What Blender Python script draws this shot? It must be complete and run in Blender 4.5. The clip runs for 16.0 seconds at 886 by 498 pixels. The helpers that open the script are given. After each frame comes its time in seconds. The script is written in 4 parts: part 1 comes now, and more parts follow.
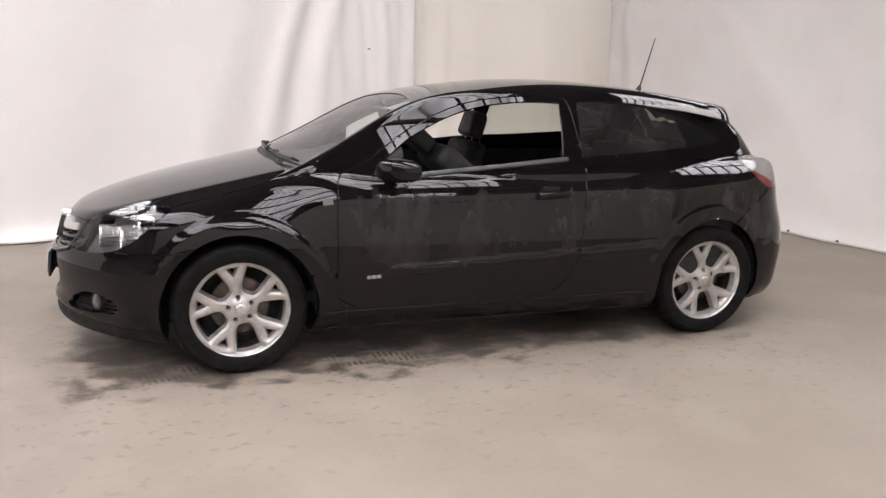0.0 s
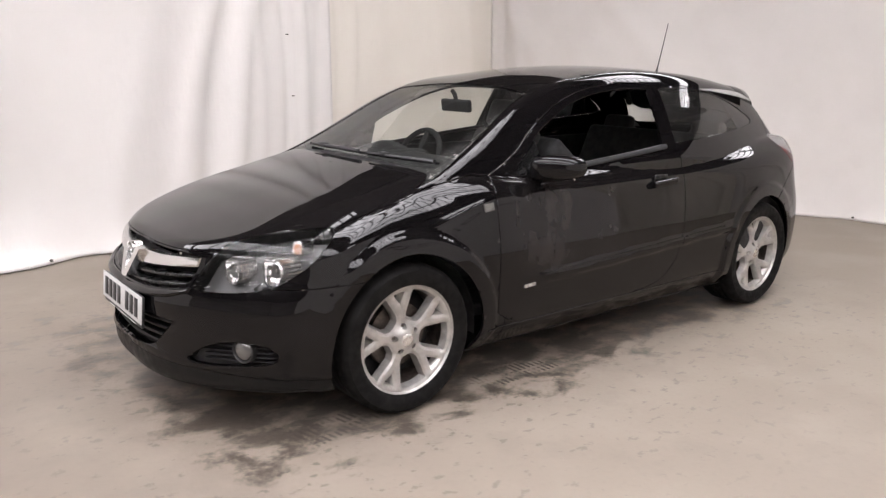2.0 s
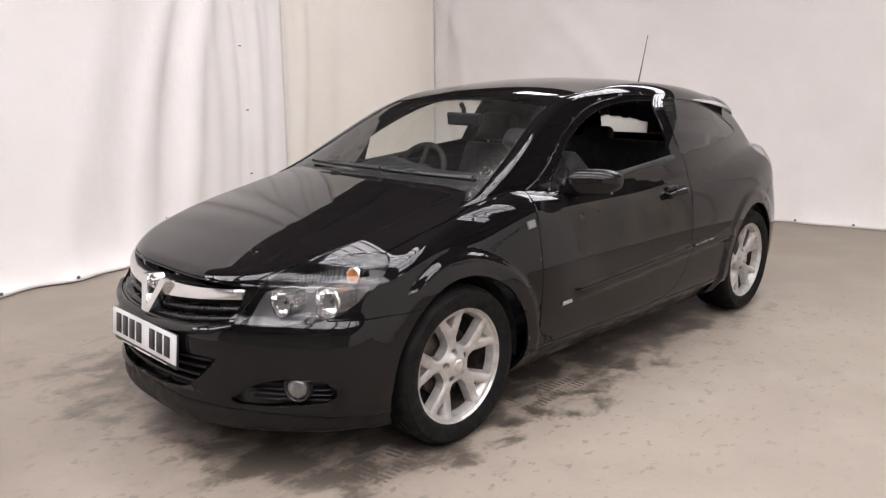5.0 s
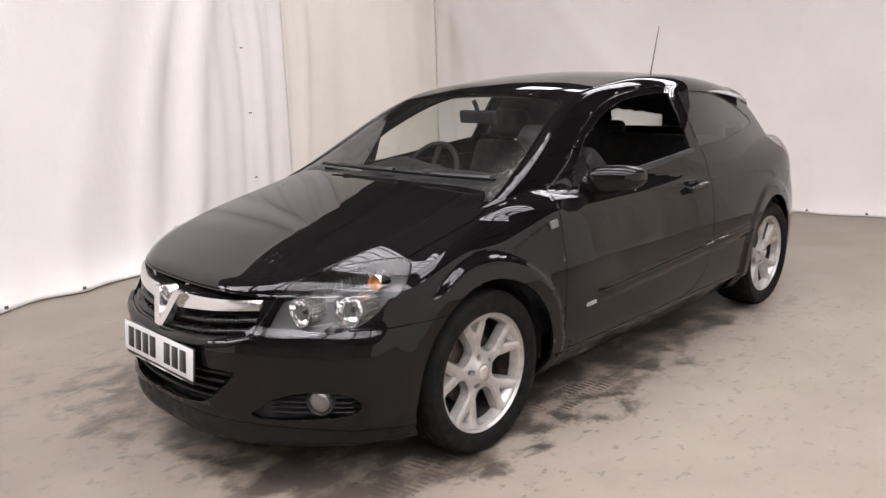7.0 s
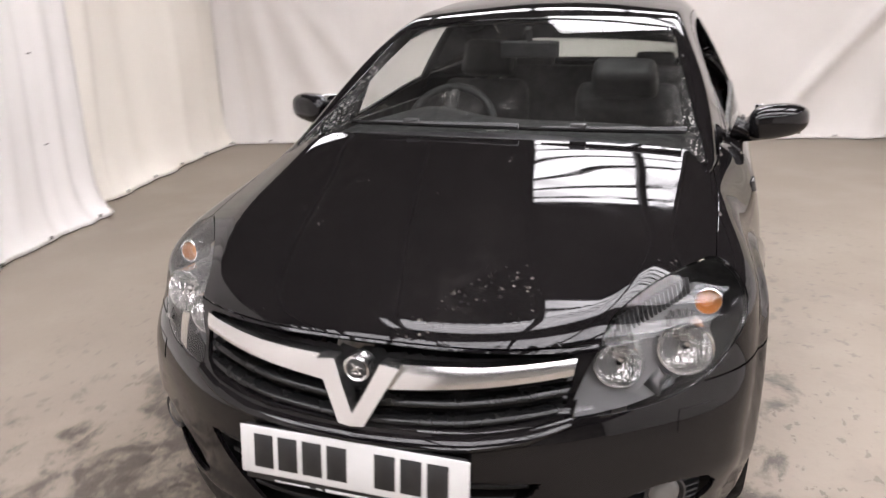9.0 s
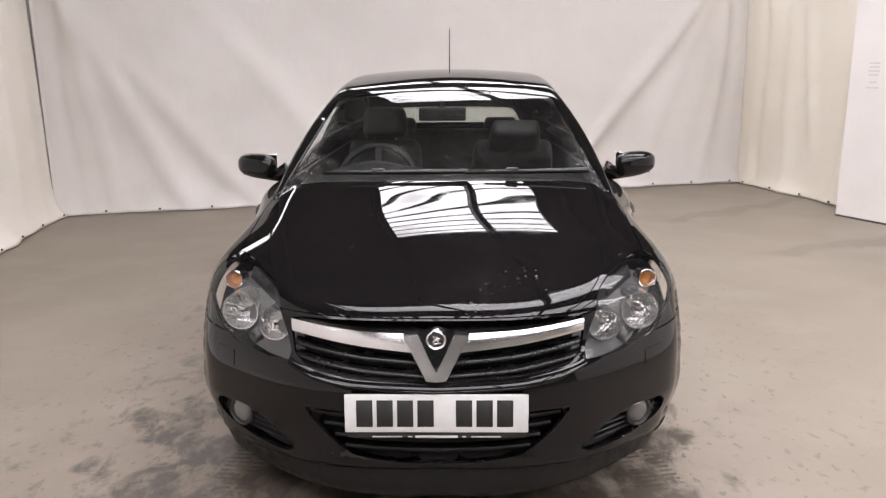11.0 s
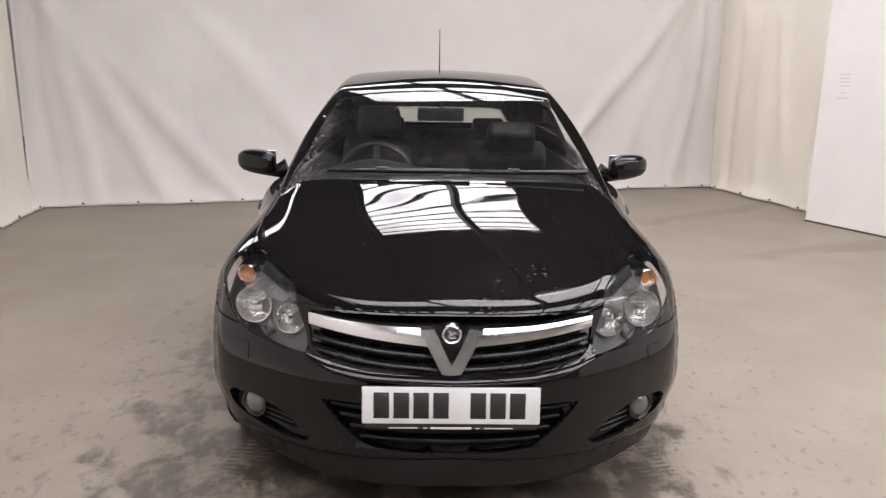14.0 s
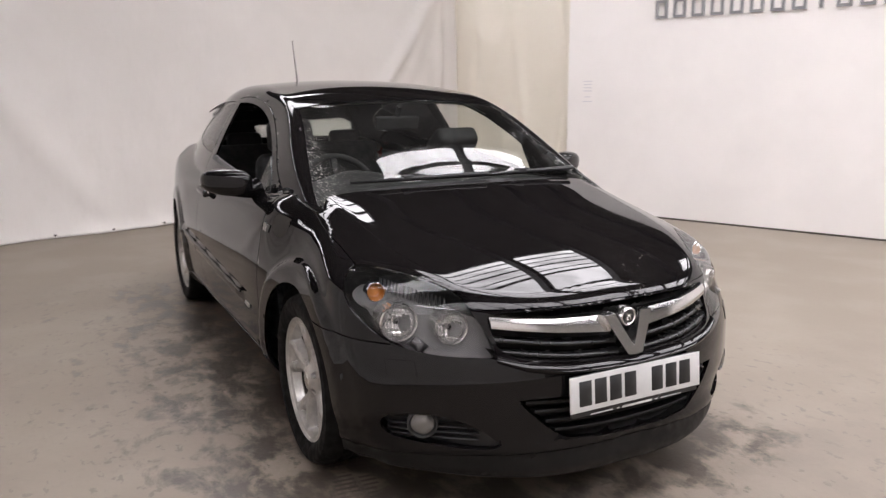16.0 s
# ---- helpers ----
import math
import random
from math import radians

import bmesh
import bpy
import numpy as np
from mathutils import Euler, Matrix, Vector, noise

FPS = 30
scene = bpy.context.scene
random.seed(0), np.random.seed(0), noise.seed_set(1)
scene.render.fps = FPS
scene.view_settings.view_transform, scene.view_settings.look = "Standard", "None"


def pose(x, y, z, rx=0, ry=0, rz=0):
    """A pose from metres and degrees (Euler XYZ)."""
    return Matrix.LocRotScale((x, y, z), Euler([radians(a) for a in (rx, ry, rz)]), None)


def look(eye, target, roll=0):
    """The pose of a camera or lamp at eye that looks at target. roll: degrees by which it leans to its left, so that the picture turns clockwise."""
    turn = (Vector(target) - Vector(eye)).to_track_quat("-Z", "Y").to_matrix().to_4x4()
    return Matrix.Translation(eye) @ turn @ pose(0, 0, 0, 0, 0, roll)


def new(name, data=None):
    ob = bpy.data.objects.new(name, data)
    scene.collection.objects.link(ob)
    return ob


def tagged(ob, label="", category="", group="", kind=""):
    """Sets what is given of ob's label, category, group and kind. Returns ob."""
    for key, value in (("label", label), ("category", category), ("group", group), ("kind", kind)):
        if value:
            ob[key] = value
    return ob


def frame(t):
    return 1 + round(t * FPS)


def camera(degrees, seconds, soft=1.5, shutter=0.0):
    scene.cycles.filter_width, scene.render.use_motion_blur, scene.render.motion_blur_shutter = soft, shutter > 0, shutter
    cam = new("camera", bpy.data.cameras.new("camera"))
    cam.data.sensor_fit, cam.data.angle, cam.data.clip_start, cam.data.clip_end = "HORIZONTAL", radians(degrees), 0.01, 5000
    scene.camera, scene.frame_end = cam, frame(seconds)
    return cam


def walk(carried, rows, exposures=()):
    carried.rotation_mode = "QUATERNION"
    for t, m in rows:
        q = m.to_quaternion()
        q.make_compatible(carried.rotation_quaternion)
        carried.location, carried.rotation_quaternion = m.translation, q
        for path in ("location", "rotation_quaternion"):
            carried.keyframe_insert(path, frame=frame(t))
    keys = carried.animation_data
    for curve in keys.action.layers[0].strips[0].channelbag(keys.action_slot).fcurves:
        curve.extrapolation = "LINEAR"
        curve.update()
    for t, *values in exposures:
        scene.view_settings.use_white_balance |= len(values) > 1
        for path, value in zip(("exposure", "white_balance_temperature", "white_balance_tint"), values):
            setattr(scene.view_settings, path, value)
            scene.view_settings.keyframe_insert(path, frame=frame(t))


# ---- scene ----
cam = camera(60.0, 16.0, soft=1.3, shutter=0.5)
# seconds, eye, target, roll; the front axle's middle is the origin, the car's tail lies along +x
PATH = [
    (0, (-0.25, -4.385, 1.414), (0.393, -2.542, 0.979), 1.8),
    (0.5, (-0.723, -4.168, 1.392), (0.066, -2.386, 0.941), 0.5),
    (1, (-1.183, -3.907, 1.417), (-0.23, -2.205, 0.977), -0.0),
    (1.5, (-1.49, -3.567, 1.389), (-0.4, -1.947, 0.953), -0.1),
    (2, (-1.735, -3.209, 1.4), (-0.525, -1.684, 0.94), 0.8),
    (2.5, (-1.871, -2.904, 1.393), (-0.582, -1.443, 0.943), 0.9),
    (3, (-2.003, -2.737, 1.401), (-0.647, -1.331, 0.969), 1.6),
    (3.5, (-2.048, -2.71, 1.415), (-0.638, -1.359, 0.984), 1.6),
    (4, (-2.072, -2.716, 1.409), (-0.656, -1.371, 0.978), 1.2),
    (6.5, (-2.062, -2.713, 1.404), (-0.67, -1.343, 0.97), -0.8),
    (7, (-2.054, -2.587, 1.406), (-0.653, -1.229, 0.968), -1.0),
    (7.5, (-2.054, -2.276, 1.36), (-0.654, -0.932, 0.876), -0.4),
    (8, (-2.031, -1.765, 1.390), (-0.665, -0.439, 0.780), -0.6),
    (8.5, (-2.058, -1.157, 1.386), (-0.467, -0.128, 0.749), -0.7),
    (9, (-2.138, -0.632, 1.380), (-0.333, -0.028, 0.771), -0.9),
    (9.5, (-2.356, -0.327, 1.386), (-0.447, -0.002, 0.889), -1.5),
    (10, (-2.631, -0.183, 1.392), (-0.693, -0.027, 0.924), -0.5),
    (12.5, (-2.966, -0.038, 1.399), (-1.014, -0.029, 0.964), -0.6),
    (13, (-2.968, -0.038, 1.398), (-1.016, -0.026, 0.965), -0.4),
    (13.5, (-2.961, -0.038, 1.405), (-1.01, -0.017, 0.966), -0.1),
    (14, (-2.961, 0.079, 1.408), (-1.013, 0.035, 0.96), 1.0),
    (14.5, (-3.005, 0.461, 1.403), (-1.071, 0.212, 0.961), 0.7),
    (15, (-2.918, 0.872, 1.394), (-1.018, 0.406, 0.977), -0.1),
    (15.5, (-2.793, 1.279, 1.387), (-0.961, 0.591, 0.975), -0.2),
    (16, (-2.622, 1.575, 1.355), (-0.88, 0.679, 0.953), -0.4),
]
walk(cam, [(t, look(eye, target, roll)) for t, eye, target, roll in PATH], [(0.0, 0.03), (2.0, 0.10), (7.2, 0.11), (8.2, 0.25), (9.0, 0.27), (9.8, 0.10), (13.8, 0.02), (14.8, -0.10), (16.0, -0.12)])

# ---- light: a grey day through translucent sheets in the hall's roof ----
world = bpy.data.worlds.new("hall_world")
scene.world = world
world.use_nodes = True
sky = world.node_tree.nodes.new("ShaderNodeTexSky")
sky.sky_type, sky.sun_disc, sky.sun_elevation, sky.sun_rotation = "NISHITA", False, radians(40), radians(120)
world.node_tree.links.new(sky.outputs[0], world.node_tree.nodes["Background"].inputs[0])
world.node_tree.nodes["Background"].inputs[1].default_value = 0.08
SHEET_GLOW = 13.9
SHEET_TINT = (.992, .950, .998)


# ---- materials ----
class Nodes:
    """A short way to lay nodes in a material."""

    def __init__(self, name):
        self.m = bpy.data.materials.new(name)
        self.m.use_nodes = True
        self.t = self.m.node_tree
        self.b = self.t.nodes["Principled BSDF"]
        self.where = self.t.nodes.new("ShaderNodeTexCoord").outputs["Object"]

    def put(self, socket, value):
        if isinstance(value, bpy.types.NodeSocket):
            self.t.links.new(value, socket)
        elif isinstance(value, (tuple, list)) and len(value) == 3 and socket.type == "RGBA":
            socket.default_value = (*value, 1)
        else:
            socket.default_value = value

    def math(self, op, a, b=0.0, clamp=False):
        n = self.t.nodes.new("ShaderNodeMath")
        n.operation, n.use_clamp = op, clamp
        self.put(n.inputs[0], a)
        self.put(n.inputs[1], b)
        return n.outputs[0]

    def noise(self, scale, detail=4.0, rough=.55, stretch=None, distort=0.0, where=None):
        n = self.t.nodes.new("ShaderNodeTexNoise")
        n.inputs["Scale"].default_value, n.inputs["Detail"].default_value = scale, detail
        n.inputs["Roughness"].default_value, n.inputs["Distortion"].default_value = rough, distort
        src = where or self.where
        if stretch:
            k = self.t.nodes.new("ShaderNodeMapping")
            k.inputs["Scale"].default_value = stretch
            self.t.links.new(src, k.inputs[0])
            src = k.outputs[0]
        self.t.links.new(src, n.inputs[0])
        return n.outputs[0]

    def spots(self, scale, size, where=None):
        """Small round marks at random places: 1 in a mark, else 0."""
        n = self.t.nodes.new("ShaderNodeTexVoronoi")
        n.inputs["Scale"].default_value = scale
        self.t.links.new(where or self.where, n.inputs[0])
        return self.math("MULTIPLY", self.ramp(n.outputs["Distance"], size, size * .55), self.ramp(n.outputs["Color"], .38, .44))

    def ramp(self, v, a, b, lo=0.0, hi=1.0):
        n = self.t.nodes.new("ShaderNodeMapRange")
        n.interpolation_type = "SMOOTHSTEP"
        for k, x in zip(range(5), (v, a, b, lo, hi)):
            self.put(n.inputs[k], x)
        return n.outputs[0]

    def mix(self, f, a, b):
        n = self.t.nodes.new("ShaderNodeMix")
        n.data_type = "RGBA"
        self.put(n.inputs[0], f)
        self.put(n.inputs[6], a)
        self.put(n.inputs[7], b)
        return n.outputs[2]

    def xyz(self):
        n = self.t.nodes.new("ShaderNodeSeparateXYZ")
        self.t.links.new(self.where, n.inputs[0])
        return n.outputs

    def bump(self, height, strength, distance, normal=None, to="Normal"):
        n = self.t.nodes.new("ShaderNodeBump")
        n.inputs["Strength"].default_value, n.inputs["Distance"].default_value = strength, distance
        self.t.links.new(height, n.inputs["Height"])
        if normal:
            self.t.links.new(normal, n.inputs["Normal"])
        if to:
            self.t.links.new(n.outputs[0], self.b.inputs[to])
        return n.outputs[0]

    def set(self, **more):
        for key, value in more.items():
            self.put(self.b.inputs[key.replace("_", " ")], value)
        return self.m


def material(name, color, rough=0.5, metal=0.0, vary=.12, scale=9.0, bump=0.0, grain=220.0, **more):
    """A surface with soft blotches in its colour and gloss, and a fine grain."""
    n = Nodes(name)
    dark, light = (tuple(min(1, c * k) for c in color) for k in (1 - vary, 1 + vary))
    blotch = n.noise(scale, 5)
    n.set(Base_Color=n.mix(n.ramp(blotch, .3, .7), dark, light), Roughness=n.ramp(n.noise(scale * 2.3, 4), .3, .7, max(rough * .85, 0), min(rough * 1.18, 1)), Metallic=metal)
    if bump:
        n.bump(n.noise(grain, 3), bump, .002)
    return n.set(**more)


def glassy(name, tint, ior=1.5, film=0.0, spots=False):
    """A thin pane: light goes straight through, tinted; its surface mirrors more at a slant; a film of dust and dried drops."""
    n = Nodes(name)
    t, l = n.t.nodes, n.t.links
    clear, gloss, mix, fres, dust, add = (t.new("ShaderNode" + k) for k in ("BsdfTransparent", "BsdfGlossy", "MixShader", "Fresnel", "BsdfDiffuse", "MixShader"))
    clear.inputs[0].default_value = (*tint, 1)
    gloss.inputs["Roughness"].default_value = .01
    fres.inputs[0].default_value = ior
    l.new(fres.outputs[0], mix.inputs[0])
    l.new(clear.outputs[0], mix.inputs[1])
    l.new(gloss.outputs[0], mix.inputs[2])
    dust.inputs[0].default_value = (.62, .60, .57, 1)
    amount = n.ramp(n.noise(3.0, 3), .3, .75, film * .3, film)
    if spots:
        across = n.math("ADD", n.math("ABSOLUTE", n.xyz()[1]), n.math("MULTIPLY", n.noise(3.5, 3), .5))
        where = n.math("MAXIMUM", n.ramp(n.noise(2.6, 2), .60, .70), n.ramp(across, .70, .86))
        speck = n.math("MULTIPLY", n.math("MAXIMUM", n.spots(75, .38), n.spots(150, .36)), where)
        amount = n.math("ADD", amount, n.math("MULTIPLY", speck, .55), True)
    n.put(add.inputs[0], amount)
    l.new(mix.outputs[0], add.inputs[1])
    l.new(dust.outputs[0], add.inputs[2])
    l.new(add.outputs[0], t["Material Output"].inputs[0])
    t.remove(n.b)
    return n.m


def car_paint():
    """Black lacquer with a thin film of road dust low down on the panels, and dried drops where rain lay on it."""
    n = Nodes("black paint")
    cloud = n.noise(2.2, 6, .6)
    streak = n.noise(7, 5, .6, (1.6, 1.6, .35))
    film = n.math("MULTIPLY", n.ramp(cloud, .38, .68), n.ramp(streak, .35, .65))
    shape = n.t.nodes.new("ShaderNodeNewGeometry")
    up = n.t.nodes.new("ShaderNodeSeparateXYZ")
    n.t.links.new(shape.outputs["Normal"], up.inputs[0])
    level = n.ramp(up.outputs[2], .72, .88)
    ragged = n.ramp(n.noise(70, 5, .7), .46, .60)
    drop = n.math("MAXIMUM", n.spots(30, .26), n.spots(64, .30))
    speck = n.math("MULTIPLY", n.math("MULTIPLY", n.math("MULTIPLY", drop, ragged), n.ramp(n.noise(2.7, 5, .65), .54, .66)), level)
    haze = n.math("MULTIPLY", n.math("MULTIPLY", n.ramp(n.noise(1.6, 6, .7), .50, .74), n.ramp(n.noise(26, 5, .75), .42, .66)), level)
    x, y, z = n.xyz()
    flank = n.math("MULTIPLY", n.math("MULTIPLY", n.ramp(z, .42, .60), n.ramp(z, .95, .80)), n.ramp(x, .30, .60))
    dirt = n.math("ADD", n.math("MULTIPLY", film, n.math("ADD", n.math("MULTIPLY", flank, .048), .004)), n.math("ADD", n.math("MULTIPLY", speck, .42), n.math("ADD", n.math("MULTIPLY", haze, .034), n.math("MULTIPLY", level, .005))), True)
    n.set(Base_Color=n.mix(dirt, (.0040, .0036, .0039), (.42, .37, .34)), Roughness=.55, Specular_IOR_Level=0.0, Coat_Weight=1.0,
          Coat_Roughness=n.ramp(film, 0.0, 1.0, .012, .06), Coat_IOR=1.375)
    n.bump(n.noise(1.7, 2), .05, .01, to="Coat Normal")
    return n.m


def concrete_floor():
    """Old hall concrete: pale and worn smooth, with oily and damp marks where the car was driven in, prints of its
    tyres, and a patchy darker tone ahead of it.
    """
    n = Nodes("concrete")
    x, y, z = n.xyz()
    broad, middle, fine = n.noise(.5, 3), n.noise(2.0, 5, .55), n.noise(34, 4, .6)
    base = n.mix(n.ramp(broad, .35, .65), (.206, .173, .139), (.234, .199, .162))
    base = n.mix(n.math("MULTIPLY", n.ramp(middle, .45, .68), .40), base, (.256, .221, .183))
    base = n.mix(n.math("MULTIPLY", n.ramp(fine, .50, .75), .16), base, (.16, .135, .112))
    # distance from the car's footprint
    dx = n.math("MAXIMUM", n.math("SUBTRACT", n.math("ABSOLUTE", n.math("SUBTRACT", x, 1.05)), 1.70), 0.0)
    dx = n.math("MULTIPLY", dx, 1.35)
    dy = n.math("MAXIMUM", n.math("SUBTRACT", n.math("ABSOLUTE", n.math("SUBTRACT", y, .06)), .74), 0.0)
    far = n.math("POWER", n.math("ADD", n.math("MULTIPLY", dx, dx), n.math("MULTIPLY", dy, dy)), .5)
    right = n.ramp(y, -.2, .9)
    reach = n.math("ADD", n.math("MULTIPLY", right, .46), .54)
    near = n.math("DIVIDE", far, reach)
    blot = n.noise(4.6, 9, .64, (1.0, 1.35, 1.0), .30)
    edge = n.ramp(near, .0, 1.0, .420, .630)
    damp = n.math("MULTIPLY", n.ramp(n.math("SUBTRACT", blot, edge), -.03, .13), n.ramp(near, 1.4, .7))
    drip = n.math("MULTIPLY", n.ramp(n.noise(13, 5, .6, (1, 1.4, 1), .2), .60, .64), n.ramp(far, 1.7, .2))
    smear = n.math("MULTIPLY", n.ramp(n.noise(3.1, 5, .6), .50, .66), n.ramp(far, 2.2, .3))
    base = n.mix(n.math("MULTIPLY", smear, .20), base, (.150, .126, .106))
    base = n.mix(n.math("MULTIPLY", drip, .55), base, (.060, .048, .039))
    base = n.mix(n.math("MULTIPLY", damp, .82), base, (.036, .028, .022))
    # prints of a tyre's tread beside the front wheels
    tread = None
    for cx, cy, turn in ((-.27, -.72, .22), (.66, -.74, .02), (-.29, .73, -.10)):
        u = n.math("ADD", n.math("SUBTRACT", x, cx), n.math("MULTIPLY", n.math("SUBTRACT", y, cy), turn))
        v = n.math("SUBTRACT", n.math("SUBTRACT", y, cy), n.math("MULTIPLY", n.math("SUBTRACT", x, cx), turn))
        inside = n.math("MULTIPLY", n.ramp(n.math("ABSOLUTE", u), .26, .20), n.ramp(n.math("ABSOLUTE", v), .095, .085))
        block = n.math("MULTIPLY", n.ramp(n.math("SINE", n.math("MULTIPLY", u, 210.0)), -.2, .4), n.ramp(n.math("SINE", n.math("MULTIPLY", v, 62.0)), -.95, -.75))
        mark = n.math("MULTIPLY", inside, block)
        tread = mark if tread is None else n.math("MAXIMUM", tread, mark)
    tread = n.math("MULTIPLY", tread, n.ramp(n.noise(9, 4), .40, .55))
    base = n.mix(n.math("MULTIPLY", tread, .72), base, (.05, .041, .034))
    # long dull streaks left by wheels, further back
    for px, py, qx, qy, wide in ((4.2, -1.8, 5.9, -4.2, .16), (6.4, -1.9, 7.1, -3.9, .10), (2.9, -2.2, 3.9, -4.9, .20)):
        long = math.hypot(qx - px, qy - py)
        ux, uy = (qx - px) / long, (qy - py) / long
        along = n.math("ADD", n.math("MULTIPLY", n.math("SUBTRACT", x, px), ux), n.math("MULTIPLY", n.math("SUBTRACT", y, py), uy))
        off = n.math("ADD", n.math("MULTIPLY", n.math("SUBTRACT", x, px), uy), n.math("MULTIPLY", n.math("SUBTRACT", y, py), -ux))
        off = n.math("ADD", off, n.math("MULTIPLY", n.math("SUBTRACT", middle, .5), .5))
        streak = n.math("MULTIPLY", n.ramp(n.math("ABSOLUTE", off), wide, wide * .3), n.ramp(n.math("ABSOLUTE", n.math("SUBTRACT", along, long / 2)), long / 2, long * .3))
        base = n.mix(n.math("MULTIPLY", streak, .30), base, (.085, .070, .058))
    # patchy darker tone that grows ahead of the front axle
    front_dark = n.math("MULTIPLY", n.ramp(x, .2, -2.0), n.ramp(n.noise(.8, 5, .6), .30, .62))
    base = n.mix(n.math("MULTIPLY", front_dark, .56), base, (.120, .101, .083))
    wet = n.math("MAXIMUM", damp, n.math("MULTIPLY", drip, .6))
    n.set(Base_Color=base, Roughness=n.ramp(wet, 0.0, 1.0, .60, .34), Specular_IOR_Level=.35)
    n.bump(n.math("ADD", fine, n.math("MULTIPLY", middle, .6)), .2, .004)
    return n.m


def cloth(name, color, other):
    n = Nodes(name)
    base = n.mix(n.ramp(n.noise(.8, 4), .3, .7), color, other)
    base = n.mix(n.math("MULTIPLY", n.ramp(n.noise(5, 6, .65), .55, .75), .10), base, tuple(c * .72 for c in color))
    n.set(Base_Color=base, Roughness=.72, Specular_IOR_Level=.3)
    n.bump(n.math("ADD", n.noise(3.0, 4, .5, (1, 1, .45)), n.math("MULTIPLY", n.noise(60, 3), .05)), .22, .05)
    return n.m


paint = car_paint()
rubber = material("tyre rubber", (.0055, .0052, .005), .75, vary=.3, scale=14, bump=.15, Specular_IOR_Level=.15)
alloy = material("alloy", (.45, .438, .418), .38, .72, vary=.14, scale=22)
alloy_bright = material("bright alloy", (.70, .69, .67), .22, .9)
chrome = material("chrome", (.78, .77, .76), .07, 1.0, vary=.03)
satin_chrome = material("brushed chrome", (.68, .672, .662), .20, 1.0, vary=.02, scale=2)
bowl_chrome = material("lamp reflector", (.86, .855, .845), .15, 1.0, vary=.05, scale=60)
slat_black = material("grille black", (.006, .006, .006), .5, Specular_IOR_Level=.25)
iron_barrel_shade = material("brake iron and barrel shade", (.085, .07, .06), .5, .6, vary=.4, scale=30)
under_black = material("underside black", (.008, .008, .008), .9)
trim_black = material("black trim", (.013, .013, .0135), .42, vary=.25, bump=.1, grain=500)
gloss_black = material("gloss black trim", (.005, .005, .005), .25, Specular_IOR_Level=.3)
band_black = material("glass band", (.006, .006, .006), .04, vary=.1)
glass = glassy("window glass", (.80, .83, .80), film=.018, spots=True)
dark_glass = glassy("tinted glass", (.74, .78, .73), film=.03)
lamp_glass = glassy("lamp glass", (.94, .94, .94), 1.40, film=.008)
fog_glass = material("fog lamp glass", (.15, .147, .14), .12, .5)
lamp_grey = material("lamp housing", (.135, .134, .133), .36, .15, vary=.06)
lamp_rib = material("lamp ribs", (.05, .05, .05), .3)
amber = material("amber", (.50, .165, .02), .3)
red_lens = material("red lens", (.15, .018, .016), .12)
pale_lens = material("pale lens", (.15, .142, .138), .10)
plate_white = material("plate white", (.55, .55, .54), .4, vary=.06)
ink_black = material("plate ink", (.012, .012, .012), .5)
badge_dark = material("badge dark", (.03, .03, .03), .3)
mirror_glass = material("mirror glass", (.85, .85, .85), .02, 1.0, vary=.02)
cabin_black = material("cabin black", (.012, .012, .0123), .8, vary=.3, bump=.3, grain=380)
cabin_grey = material("cabin grey", (.011, .011, .0115), .65, vary=.2)
cabin_pale = material("headlining", (.26, .25, .235), .9, bump=.2)
white_cloth = cloth("white cloth", (.725, .70, .672), (.685, .66, .632))
cream_cloth = cloth("cream cloth", (.755, .715, .645), (.725, .685, .615))
# brighter copy of the cream cloth: stronger light is put into its colour
lit_cream = cloth("cream cloth in stronger light", (.84, .79, .69), (.80, .75, .645))
grey_cloth = cloth("grey white cloth", (.66, .63, .60), (.60, .57, .54))
board_white = material("painted board", (.85, .82, .795), .55, vary=.03, scale=1.5, bump=.05, grain=40)
sign_grey = material("sign grey", (.24, .24, .245), .4)
notice_pale = material("notice ink", (.70, .68, .70), .7)
clip_dark = material("clip steel", (.10, .09, .08), .5, .5)
concrete = concrete_floor()
roof_dark = material("roof steel", (.045, .043, .040), .7, vary=.3, scale=1.5)
shed_wall = material("shed wall", (.42, .40, .37), .8, vary=.3, scale=.7)
beam_dark = material("beam steel", (.02, .02, .02), .6, vary=.3)
sheet = Nodes("rooflight sheet")
sheet_lit = sheet.set(Base_Color=(.8, .8, .8), Roughness=.5, Emission_Color=SHEET_TINT, Emission_Strength=sheet.math("MULTIPLY", sheet.ramp(sheet.noise(.9, 4), .3, .7, SHEET_GLOW * .75, SHEET_GLOW * 1.1), sheet.ramp(sheet.noise(1.0, 5, .6, (7.0, .5, 1.0)), .36, .60, .55, 1.0)))


